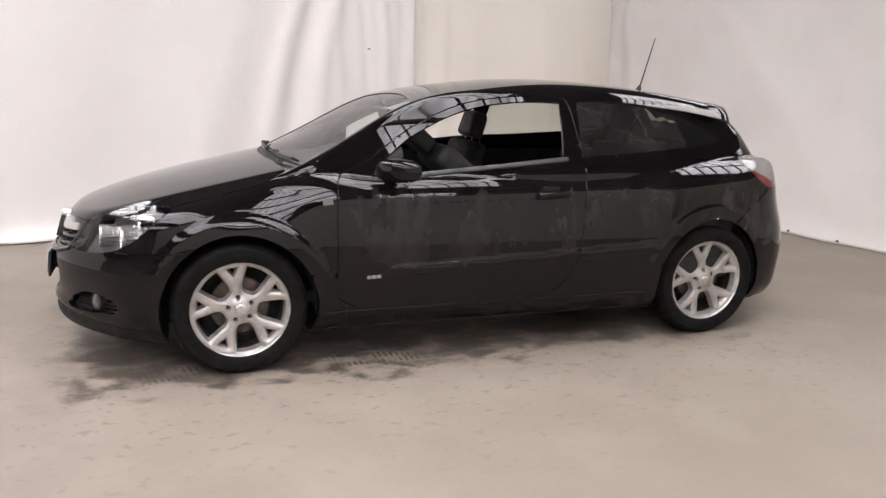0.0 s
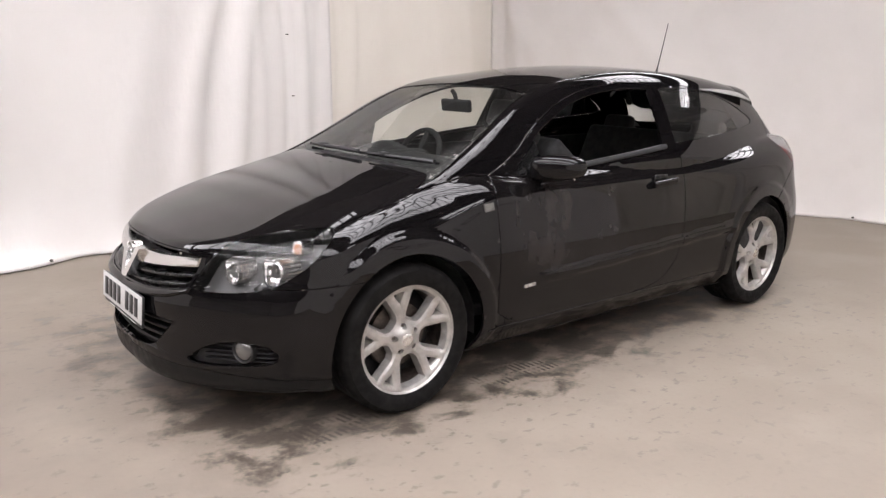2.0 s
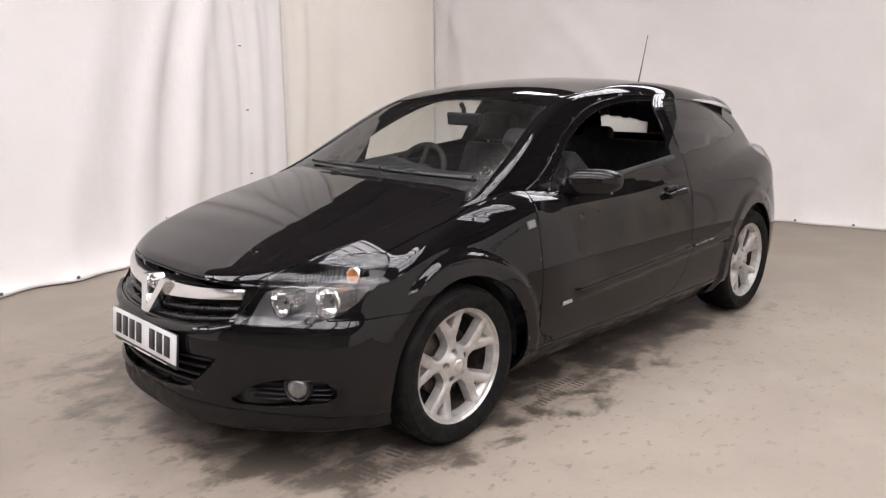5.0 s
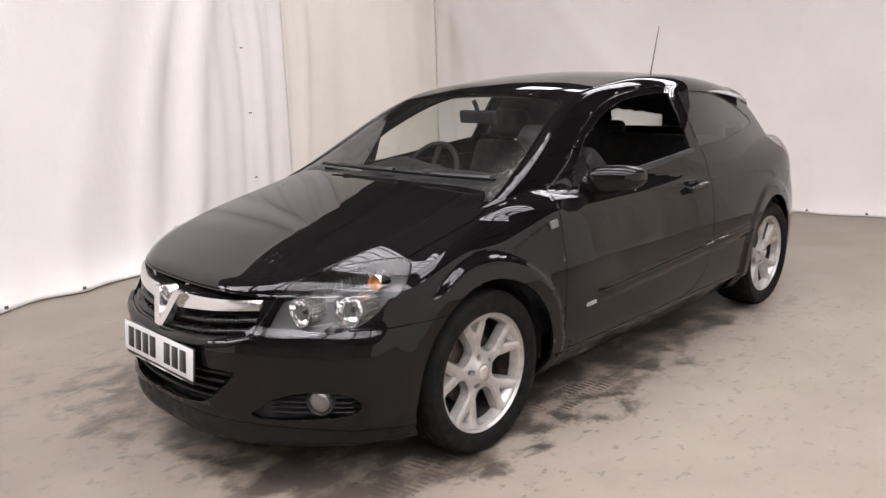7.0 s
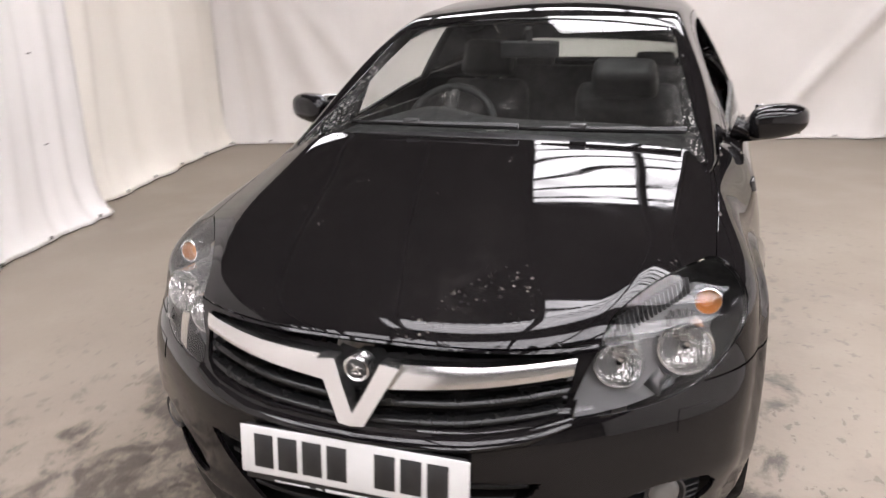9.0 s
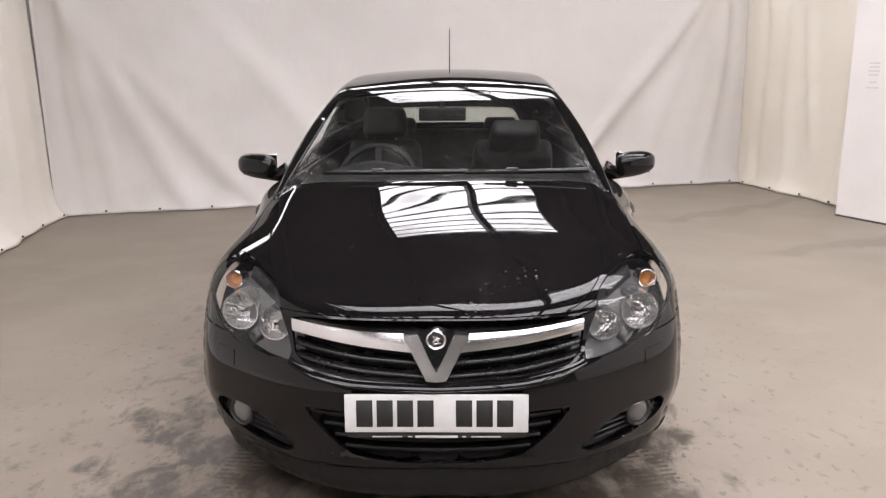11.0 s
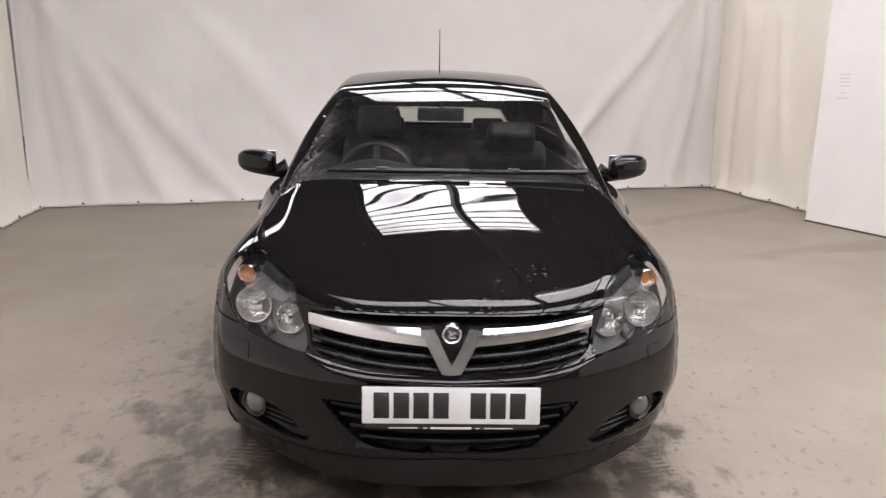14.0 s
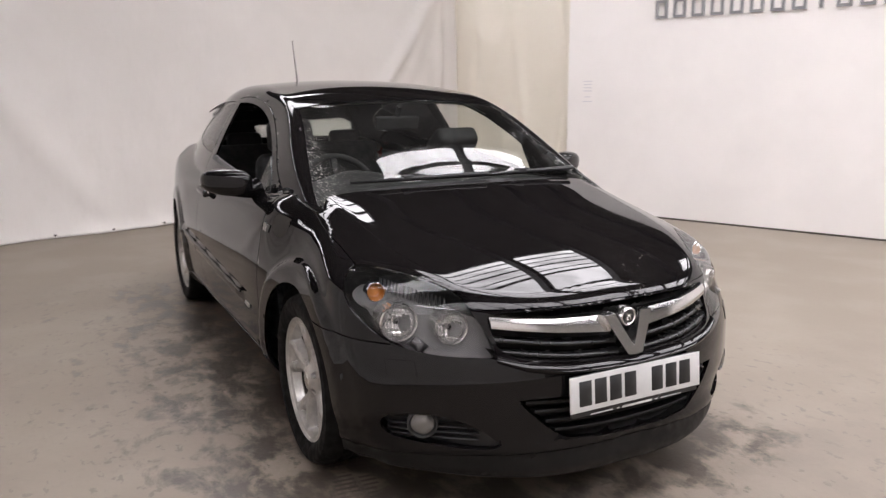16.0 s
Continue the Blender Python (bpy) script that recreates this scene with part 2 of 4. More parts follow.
# ---- body shape: the car's skin as a smooth solid, x back from the front axle, y to the car's right, z up ----
def spline(points):
    """A natural cubic curve through (position, value) pairs."""
    xs, ys = (np.array(c, float) for c in zip(*points))
    n, h = len(xs), np.diff(xs)
    a, r = np.eye(n), np.zeros(n)
    for i in range(1, n - 1):
        a[i, i - 1:i + 2] = h[i - 1], 2 * (h[i - 1] + h[i]), h[i]
        r[i] = 6 * ((ys[i + 1] - ys[i]) / h[i] - (ys[i] - ys[i - 1]) / h[i - 1])
    m = np.linalg.solve(a, r)

    def curve(v):
        v = np.clip(np.asarray(v, float), xs[0], xs[-1])
        i = np.clip(np.searchsorted(xs, v) - 1, 0, n - 2)
        hi, p, q = h[i], xs[i + 1] - v, v - xs[i]
        return (m[i] * p**3 + m[i + 1] * q**3) / (6 * hi) + (ys[i] / hi - m[i] * hi / 6) * p + (ys[i + 1] / hi - m[i + 1] * hi / 6) * q
    return curve


def ease(v, a, b):
    """0 at a, 1 at b, smooth between."""
    s = np.clip((v - a) / (b - a), 0, 1)
    return s * s * (3 - 2 * s)


def smin(a, b, k):
    h = np.clip(0.5 + 0.5 * (b - a) / k, 0, 1)
    return b + (a - b) * h - k * h * (1 - h)


nose_x = spline([(.14, -.80), (.19, -.855), (.235, -.872), (.29, -.868), (.36, -.868), (.44, -.870), (.52, -.868), (.56, -.854), (.61, -.822), (.66, -.80), (.72, -.775), (.80, -.70), (1.0, -.5)])
nose_plan = spline([(0, 0), (.25, .018), (.44, .092), (.56, .172), (.64, .238), (.74, .335), (.80, .415), (.84, .49), (.87, .58), (.90, .75), (.95, 1.2)])
tail_x = spline([(.14, 3.30), (.22, 3.375), (.32, 3.405), (.48, 3.42), (.62, 3.395), (.75, 3.35), (.85, 3.325), (.95, 3.29), (1.1, 3.20)])
tail_plan = spline([(0, 0), (.3, .025), (.5, .072), (.65, .145), (.74, .235), (.80, .35), (.85, .59), (.9, .95)])
side_w = spline([(-.9, .80), (-.6, .803), (-.4, .812), (-.2, .820), (0, .827), (.25, .840), (.45, .856), (.8, .864), (1.2, .868), (2.0, .870), (2.6, .868), (3.0, .855), (3.4, .84)])
side_dy = spline([(.12, .15), (.18, .105), (.25, .045), (.30, .022), (.36, .012), (.45, .006), (.55, .001), (.65, .004), (.75, .021), (.82, .036), (.87, .054), (.91, .078), (.95, .115), (1.02, .20)])
hood_z = spline([(-.95, .62), (-.85, .675), (-.78, .7125), (-.70, .7430), (-.55, .7945), (-.3, .8668), (0, .936), (.2, .981), (.3, 1.001), (.5, 1.03), (.8, 1.05)])
hood_fold = spline([(-.9, .36), (-.7, .43), (-.6, .48), (-.37, .565), (-.1, .592), (.3, .61), (.8, .62)])
belt_z = spline([(-.4, .80), (0, .86), (.4, .90), (.8, .925), (1.2, .942), (1.6, .957), (2.2, .985), (2.6, 1.005), (3.0, 1.01), (3.2, .985), (3.4, .93)])
roof_z = spline([(.05, .92), (.2, .975), (.33, 1.036), (.57, 1.157), (.73, 1.237), (.90, 1.303), (1.13, 1.364), (1.37, 1.400), (1.6, 1.419), (1.85, 1.423), (2.2, 1.406), (2.45, 1.384), (2.7, 1.35), (2.92, 1.313), (3.4, 1.2)])
cabin_w = spline([(.0, .67), (.3, .700), (.6, .730), (1.0, .752), (1.5, .79), (2.0, .788), (2.5, .75), (2.9, .685), (3.3, .59)])


def lip_edge(a):
    """The height at which the bumper's black lip ends, a away from the middle."""
    return .286 - .045 * np.clip(a / .7, 0, 1.1)**2


def lower_body(x, y, z):
    a = np.abs(y)
    flare = 0
    for wx in (0.0, 2.614):
        r = np.hypot(x - wx, z - .317)
        flare = flare + .020 * ease(r, .452, .432)
    strip = .015 * ease(np.abs(z - (.475 + .042 * (x - .65))), .027, .020) * ease(x, .66, .80) * ease(x, 2.28, 2.24)
    wing = .85 * np.clip(z - .62, 0, .25)**2 * ease(x, .48, .05)
    corner = .045 * ease(z, .36, .22) * ease(x, -.28, -.48)
    edge = lip_edge(a)
    blade = .010 * ease(z, edge - .004, edge + .004) * ease(z, edge + .050, edge + .018) * ease(x, -.30, -.42)
    side = side_w(x) - side_dy(z) * (1 - .6 * ease(x, .0, -.3)) - wing + flare + strip - corner + blade - a
    front = (x - nose_x(z) - nose_plan(a) * (1 + .16 * ease(z, .36, .22) - .050 * ease(z, .33, .40) * ease(z, .60, .38)) + blade)
    dplan = (nose_plan(a + .01) - nose_plan(a - .01)) / .02
    front = front / np.sqrt(1 + dplan**2)
    rear = (tail_x(z) - tail_plan(a) - x)
    dtail = (tail_plan(a + .01) - tail_plan(a - .01)) / .02
    rear = rear / np.sqrt(1 + dtail**2)
    blend = ease(x, .35, .75)
    fold = a - hood_fold(x)
    hood = hood_z(x) - .09 * a**2 - .24 * (fold + np.sqrt(fold**2 + .007**2)) / 2
    deck = belt_z(x) + 0 * a
    top = (hood * (1 - blend) + deck * blend - z) * .95
    f = smin(side, front, .05)
    f = smin(f, rear, .10)
    f = smin(f, top, .035)
    return smin(f, z - .165, .03)


def cabin(x, y, z):
    a = np.abs(y)
    q = ease(x, 1.25, .35)
    xs = x - .15 * a**2 * q + .10 * a**2 * ease(x, 2.0, 2.6)
    top = (roof_z(xs) - .42 * np.maximum(.05 - xs, 0) - (.115 - .08 * ease(x, 1.35, .9)) * a**2  - z)
    steep = ease(x, 1.35, .95)
    top = top * (1 - .12 * steep)
    up = np.maximum(z - .93, 0)
    side = (cabin_w(x) - (.41 + .12 * ease(x, 1.9, 2.8)) * up - .34 * up**2 - a) * .9
    hatch = (3.22 - .68 * (z - .95) - .25 * np.maximum(z - 1.15, 0) - .38 * a**2 - x) * .85
    f = smin(top, side, .018 + .042 * ease(x, 1.1, 1.8))
    f = smin(f, hatch, .05)
    return f


def skin(x, y, z):
    f = np.maximum(lower_body(x, y, z), np.minimum(cabin(x, y, z), z - .6))
    return f


# ---- the hall ----
def mesh_object(name, verts, faces, mat, parent=None, smooth=False):
    me = bpy.data.meshes.new(name)
    me.from_pydata([tuple(map(float, v)) for v in verts], [], [tuple(map(int, f)) for f in faces])
    me.materials.append(mat)
    if smooth:
        me.shade_smooth()
    ob = new(name, me)
    ob.parent = parent
    return ob


def box(name, lo, hi, mat, m=None, parent=None):
    v = [(x, y, z) for x in (lo[0], hi[0]) for y in (lo[1], hi[1]) for z in (lo[2], hi[2])]
    if m is not None:
        v = [m @ Vector(p) for p in v]
    return mesh_object(name, v, [(0, 1, 3, 2), (4, 6, 7, 5), (0, 4, 5, 1), (2, 3, 7, 6), (0, 2, 6, 4), (1, 5, 7, 3)], mat, parent)


HALL = pose(4.75, 3.95, 0, 0, 0, 14)  # the corner of the curtains behind the car; the hall's own axes
ROOF = 6.0
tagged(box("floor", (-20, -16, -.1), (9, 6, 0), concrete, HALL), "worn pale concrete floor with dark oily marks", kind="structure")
for k, (lo, hi) in enumerate((((-20, 6, 0), (9, 6.2, ROOF)), ((9, -16, 0), (9.2, 6.2, ROOF)), ((-20, -16.2, 0), (9.2, -16, ROOF)), ((-20.2, -16.2, 0), (-20, 6.2, ROOF)))):
    tagged(box("wall_" + ("north", "east", "south", "west")[k], lo, hi, shed_wall, HALL), "dark steel shed wall", kind="structure")

# roof sheets between the rooflights, and the rooflights with their ribs; beams cross under them
# strip from x -14.4 and the next one's north end: unseen, added for brightness
STRIPS = [(-14.4, -11.7, ((-13, .5),)), (-9.4, -7.0, ((-13.5, 5.2),)), (-5.0, -3.55, ((-13.5, -11.6), (-8.7, -.85))), (-3.55, -3.20, ((-8.7, -3.0),)), (-3.20, -2.85, ((-8.7, -4.8),)),
          (.05, 2.7, ((-6.15, -3.1),)), (4.6, 5.6, ((-8.8, 2.0),))]
edges_x = [-20.2] + [e for s in STRIPS for e in s[:2]] + [9.2]
rv, rf = [], []


def add_box(lo, hi):
    k = len(rv)
    rv.extend(HALL @ Vector((x, y, z)) for x in (lo[0], hi[0]) for y in (lo[1], hi[1]) for z in (lo[2], hi[2]))
    rf.extend(tuple(k + i for i in f) for f in ((0, 1, 3, 2), (4, 6, 7, 5), (0, 4, 5, 1), (2, 3, 7, 6), (0, 2, 6, 4), (1, 5, 7, 3)))


for a, b in zip(edges_x[::2], edges_x[1::2]):
    add_box((a, -16.2, ROOF), (b, 6.2, ROOF + .1))
for a, b, lights in STRIPS:
    ends = [-16.2] + [e for s in lights for e in s] + [6.2]
    for c, d in zip(ends[::2], ends[1::2]):
        add_box((a, c, ROOF), (b, d, ROOF + .1))
    for c, d in lights:
        y = a + .16
        while y < b - .1:
            add_box((y, c, ROOF + .012), (y + .038, d, ROOF + .03))
            y += .29
tagged(mesh_object("ceiling", rv, rf, roof_dark), "dark steel roof with ribbed rooflights", kind="structure")
for a, b, lights in STRIPS:
    for c, d in lights:
        tagged(box("rooflight", (a, c, ROOF + .05), (b, d, ROOF + .06), sheet_lit, HALL), "translucent ribbed rooflight", "rooflight", "rooflights in the roof", "structure")
for y in (-14.5, -12.6, -10.6, -8.6, -6.75, -4.8, -3.0, -1.1, .8, 2.8, 4.8):
    tagged(box("beam", (-20, y - .06, ROOF - .18), (9, y + .06, ROOF - .002), beam_dark, HALL), "dark steel roof beam", "beam", "beams under the roof", "structure")


def curtain(name, a, b, height, mat, folds, label, hem=.09, drift=.02, step=.035, clips=True, swags=()):
    """A hanging sheet from a to b (hall places), bulging towards its left; folds: where along, lean per metre of height, width, depth, from and to height."""
    a, b = np.array(a, float), np.array(b, float)
    far = np.linalg.norm(b - a)
    way = (b - a) / far
    side = np.array([-way[1], way[0]])
    n, m = max(int(far / step), 2), 46
    s = np.linspace(0, far, n + 1)
    z = height * np.linspace(0, 1, m + 1)**1.25
    S, Z = np.meshgrid(s, z, indexing="ij")
    d = drift * (np.sin(1.3 * S + .8 * Z + 1) + .6 * np.sin(2.9 * S - .7 * Z) + .35 * np.sin(5.3 * S + .5 * Z + 2))
    for at, lean, width, depth, lo, hi in folds:
        u = (S - at - lean * Z - .04 * np.sin(2.2 * Z + at * 3)) / width
        d += depth * np.exp(-u * u) * ease(Z, lo - .35, lo + .15) * ease(Z, hi + .5, hi - .2)
    for at, low, steep, width, depth, half in swags:
        u = (Z - low - steep * (S - at)**2) / width
        d += depth * (np.exp(-u * u) - .6 * np.exp(-(u - 2.2)**2)) * ease(np.abs(S - at), half, half * .5)
    d += hem * np.exp(-Z / .10) * (1 + .3 * np.sin(4 * S + 1) + .2 * np.sin(9 * S))
    d += .012 * np.exp(-Z / .25) * np.sin(11 * S + 2 * np.sin(3 * S))
    P = a[None, None] + S[..., None] * way + d[..., None] * side
    pts = np.concatenate([P, Z[..., None] + .012], -1)
    k = m + 1
    front = [tuple(HALL @ Vector(p)) for p in pts.reshape(-1, 3)]
    back = [tuple(HALL @ Vector((p[0] - side[0] * .004, p[1] - side[1] * .004, p[2]))) for p in pts.reshape(-1, 3)]
    f, c = [], len(front)
    for i in range(n):
        for j in range(m):
            q = i * k + j
            f += [(q, q + k, q + k + 1, q + 1), (c + q, c + q + 1, c + q + k + 1, c + q + k)]
        f += [(i * k, c + i * k, c + (i + 1) * k, (i + 1) * k), (i * k + m, (i + 1) * k + m, c + (i + 1) * k + m, c + i * k + m)]
    for i in (0, n):
        f += [(i * k + j, i * k + j + 1, c + i * k + j + 1, c + i * k + j) for j in range(m)]
    ob = mesh_object(name, front + back, f, mat, None, True)
    tagged(ob, label, "curtain", "curtains round the bay")
    if clips:
        for i in range(6, n, max(int(.55 / step), 1)):
            p = pts[i, 0]
            o = mesh_of_box("hem_clip", (.022, .012, .020), clip_dark)
            o.parent = ob
            q = HALL @ Vector((p[0] + side[0] * .010, p[1] + side[1] * .010, .040))
            o.matrix_basis = Matrix.Translation(q) @ pose(0, 0, 0, 0, 0, math.degrees(math.atan2(way[1], way[0])) + 14)
    return ob, pts


def mesh_of_box(name, size, mat, edge=.003):
    bm = bmesh.new()
    bmesh.ops.create_cube(bm, size=1, matrix=Matrix.Diagonal((*size, 1)))
    bmesh.ops.bevel(bm, geom=bm.edges[:], offset=edge, segments=2, profile=.6, affect="EDGES")
    me = bpy.data.meshes.new(name)
    bm.to_mesh(me)
    bm.free()
    me.materials.append(mat)
    return new(name, me)


TOP = 3.0
# the long side: white sheet, then a cream one to the corner
north, north_pts = curtain("curtain", (-2.72, .09), (-14.0, .11), TOP, white_cloth,
                [(.18, .0, .05, -.02, 0, 3), (.30, .05, .06, .030, 0, 3), (.55, .02, .045, -.022, .0, 3), (.95, -.05, .07, .022, .2, 3), (1.30, -.20, .10, .055, 0, 3), (1.52, -.20, .09, -.045, .2, 3),
                 (1.75, -.24, .12, .040, 0, 3), (2.3, -.25, .2, .030, 0, 2.6), (3.0, -.2, .3, -.03, .4, 3), (4.2, -.1, .35, .035, 0, 3), (6, .1, .4, .04, 0, 3), (8, 0, .4, -.04, 0, 3)],
                "white cloth curtain hanging to the floor in soft folds")
curtain("curtain", (.10, .16), (-2.95, .20), TOP, cream_cloth,
        [(.4, .06, .12, .02, 0, 3), (1.0, .03, .10, .018, 0, 3), (1.7, .02, .16, -.02, 0, 3), (2.45, -.01, .07, .03, 0, 3), (2.62, .0, .05, -.02, 0, 3)], "cream cloth curtain hanging to the floor")
# behind the car
curtain("curtain", (.42, -7.95), (.06, .12), TOP, grey_cloth,
        [(2.5, -.79, .10, .075, .25, 3), (2.15, -.79, .26, -.025, .1, 3), (1.55, -.45, .13, .03, 0, 3), (.35, -.05, .08, -.03, 0, 3), (.6, -.15, .07, .03, 0, 3), (6.7, .55, .13, .038, 0, 3),
         (6.35, .62, .15, -.018, 0, 3), (6.05, .80, .14, .034, 0, 1.7), (4.8, .82, .18, .026, .3, 2.6), (7.5, .12, .09, .04, 0, 3), (4.2, .2, .5, .03, 0, 3), (7.85, .02, .06, -.03, 0, 3)], "greyish white curtain with slanting folds, hanging to the floor", hem=.07)
# the short side behind the board
curtain("curtain", (-2.2, -7.92), (.44, -7.92), TOP, lit_cream,
        [(.25, .05, .07, .05, 0, 3), (.45, .12, .06, -.035, .3, 3), (.75, -.1, .10, .04, 0, 1.4), (1.2, .12, .09, .035, .7, 3), (1.7, .0, .12, .03, 0, 3), (2.2, .05, .08, -.03, 0, 3)],
        "cream curtain with hanging folds beside the white board", hem=.08,
        swags=((1.90, 1.96, 2.2, .14, .022, .55), (1.75, .88, 1.2, .09, .011, .70)))
# small steel pins on a seam of the long curtain
for z in (2.22, 1.672, 1.131, .578):
    s = .52 + .012 * math.sin(z * 5)
    row = north_pts[int(s / .035)]
    p = row[np.argmin(np.abs(row[:, 2] - z))]
    o = mesh_of_box("seam_pin", (.030, .008, .010), clip_dark)
    o.parent = north
    q = HALL @ Vector((p[0], p[1] - .008, z))
    o.matrix_basis = Matrix.Translation(q) @ pose(0, 0, 0, 0, 0, 14)

# the white board wall with a row of grey bars
BOARD_A, BOARD_B = Vector((-1.98, -7.46)), Vector((-13.0, -9.35))
board_turn = math.degrees(math.atan2(BOARD_B.y - BOARD_A.y, BOARD_B.x - BOARD_A.x))
BOARD = HALL @ pose(BOARD_A.x, BOARD_A.y, 0, 0, 0, board_turn)
tagged(box("wall_board", (0, .0, .004), (11.1, .10, TOP), board_white, BOARD), "plain white painted board wall", kind="structure")
# dark strip drawn for the shade in the gap at the board's foot
tagged(box("gap_shade_strip", (0, -.006, .0), (11.1, -.001, .018), clip_dark, BOARD), "thin dark strip drawn for the shaded gap under the board wall", kind="structure")


def frame_bar(name, size, mat, stroke=.026):
    """A raised upright bar with an open middle."""
    w, d, h = size
    bm = bmesh.new()
    if w < .06:
        bars = [((0, 0), (w * .7, h))]
    else:
        bars = [((-w / 2 + stroke / 2, 0), (stroke, h)), ((w / 2 - stroke / 2, 0), (stroke, h)), ((0, h / 2 - stroke / 2), (w - 2 * stroke, stroke)), ((0, -h / 2 + stroke / 2), (w - 2 * stroke, stroke))]
    for (x, z), (a, b) in bars:
        bmesh.ops.create_cube(bm, size=1, matrix=Matrix.Translation((x, 0, z)) @ Matrix.Diagonal((a, d, b, 1)))
    me = bpy.data.meshes.new(name)
    bm.to_mesh(me)
    bm.free()
    me.materials.append(mat)
    return new(name, me)


sign = tagged(new("sign"), "row of grey raised bars along the top of the white board", "sign")
sign.matrix_basis = BOARD
for k in range(16):
    tall = .26 if k in (6, 8, 10) else .18
    if k == 12:
        continue
    o = frame_bar("raised_bar", (.125 if k not in (8,) else .045, .022, tall), sign_grey)
    o.parent = sign
    o.matrix_basis = pose(1.08 + .19 * k, -.012, 2.075 + tall / 2)
notice = tagged(new("notice"), "small pale notice with unreadable lines on the board", "notice")
notice.matrix_basis = BOARD
for k, (z, w) in enumerate(((1.455, .11), (1.42, .10), (1.385, .11), (1.35, .10), (1.285, .07), (1.235, .12))):
    o = mesh_of_box("notice_line", (w, .004, .012), notice_pale, .001)
    o.parent = notice
    o.matrix_basis = pose(.25, -.003, z)


# ---- helpers for shaped parts ----
def ray_surface(f, origins, ways, far=1.8, n=110):
    """The first place along each ray where f falls below zero."""
    origins, ways = np.atleast_2d(origins).astype(float), np.atleast_2d(ways).astype(float)
    d = np.linspace(.02, far, n)
    lo, hi, done = np.zeros(len(origins)), np.full(len(origins), far), np.zeros(len(origins), bool)
    for a, b in zip(d[:-1], d[1:]):
        left = np.flatnonzero(~done)
        if not len(left):
            break
        now = left[f(*(origins[left] + b * ways[left]).T) < 0]
        lo[now], hi[now], done[now] = a, b, True
    for _ in range(22):
        mid = (lo + hi) / 2
        inside = f(*(origins + mid[:, None] * ways).T) > 0
        lo, hi = np.where(inside, mid, lo), np.where(inside, hi, mid)
    return origins + ((lo + hi) / 2)[:, None] * ways


def nose_at(y, z):
    """The skin's x at the front, over (y, z)."""
    y, z = np.broadcast_arrays(np.asarray(y, float), np.asarray(z, float))
    o = np.stack([np.full(y.size, -.2), y.ravel(), z.ravel()], 1)
    return ray_surface(lower_body, o, np.tile([-1., 0, 0], (y.size, 1)))[:, 0].reshape(y.shape)


def flank_at(x, z):
    """Half the skin's width over (x, z)."""
    x, z = np.broadcast_arrays(np.asarray(x, float), np.asarray(z, float))
    o = np.stack([x.ravel(), np.full(x.size, -.2), z.ravel()], 1)
    return -ray_surface(skin, o, np.tile([0, -1., 0], (x.size, 1)))[:, 1].reshape(x.shape)


def top_at(x, y):
    """The skin's height over (x, y)."""
    x, y = np.broadcast_arrays(np.asarray(x, float), np.asarray(y, float))
    o = np.stack([x.ravel(), y.ravel(), np.full(x.size, .6)], 1)
    return ray_surface(skin, o, np.tile([0, 0, 1.], (x.size, 1)))[:, 2].reshape(x.shape)


def chaikin(points, rounds=2):
    p = np.array(points, float)
    for _ in range(rounds):
        q = np.roll(p, -1, 0)
        p = np.stack([.78 * p + .22 * q, .22 * p + .78 * q], 1).reshape(-1, 2)
    return p


def outline(points, steps=6):
    """A closed line through the points; those marked with a third value are corners."""
    p, sharp = np.array([q[:2] for q in points], float), [len(q) > 2 for q in points]
    n, line = len(p), []
    for i in range(n):
        a, b, c, d = p[i - 1], p[i], p[(i + 1) % n], p[(i + 2) % n]
        ta = (c - b) if sharp[i] else (c - a) / 2
        tb = (c - b) if sharp[(i + 1) % n] else (d - b) / 2
        long = np.linalg.norm(c - b)
        ta, tb = (w * min(1, long / max(np.linalg.norm(w), 1e-9)) for w in (ta, tb))
        for s in np.linspace(0, 1, steps, endpoint=False):
            line.append((2 * s**3 - 3 * s**2 + 1) * b + (s**3 - 2 * s**2 + s) * ta + (3 * s**2 - 2 * s**3) * c + (s**3 - s**2) * tb)
    return np.array(line)


def inside_of(poly, u, v):
    """Signed distance to a closed outline, positive inside."""
    p = np.stack([u, v], 1)
    best, odd = np.full(len(p), 1e9), np.zeros(len(p), bool)
    for a, b in zip(poly, np.roll(poly, -1, 0)):
        e, w = b - a, p - a
        s = np.clip((w @ e) / (e @ e), 0, 1)
        best = np.minimum(best, ((w - s[:, None] * e)**2).sum(1))
        with np.errstate(divide="ignore", invalid="ignore"):
            odd ^= ((a[1] > v) != (b[1] > v)) & (u < (b[0] - a[0]) * (v - a[1]) / (b[1] - a[1]) + a[0])
    return np.where(odd, 1, -1) * np.sqrt(best)


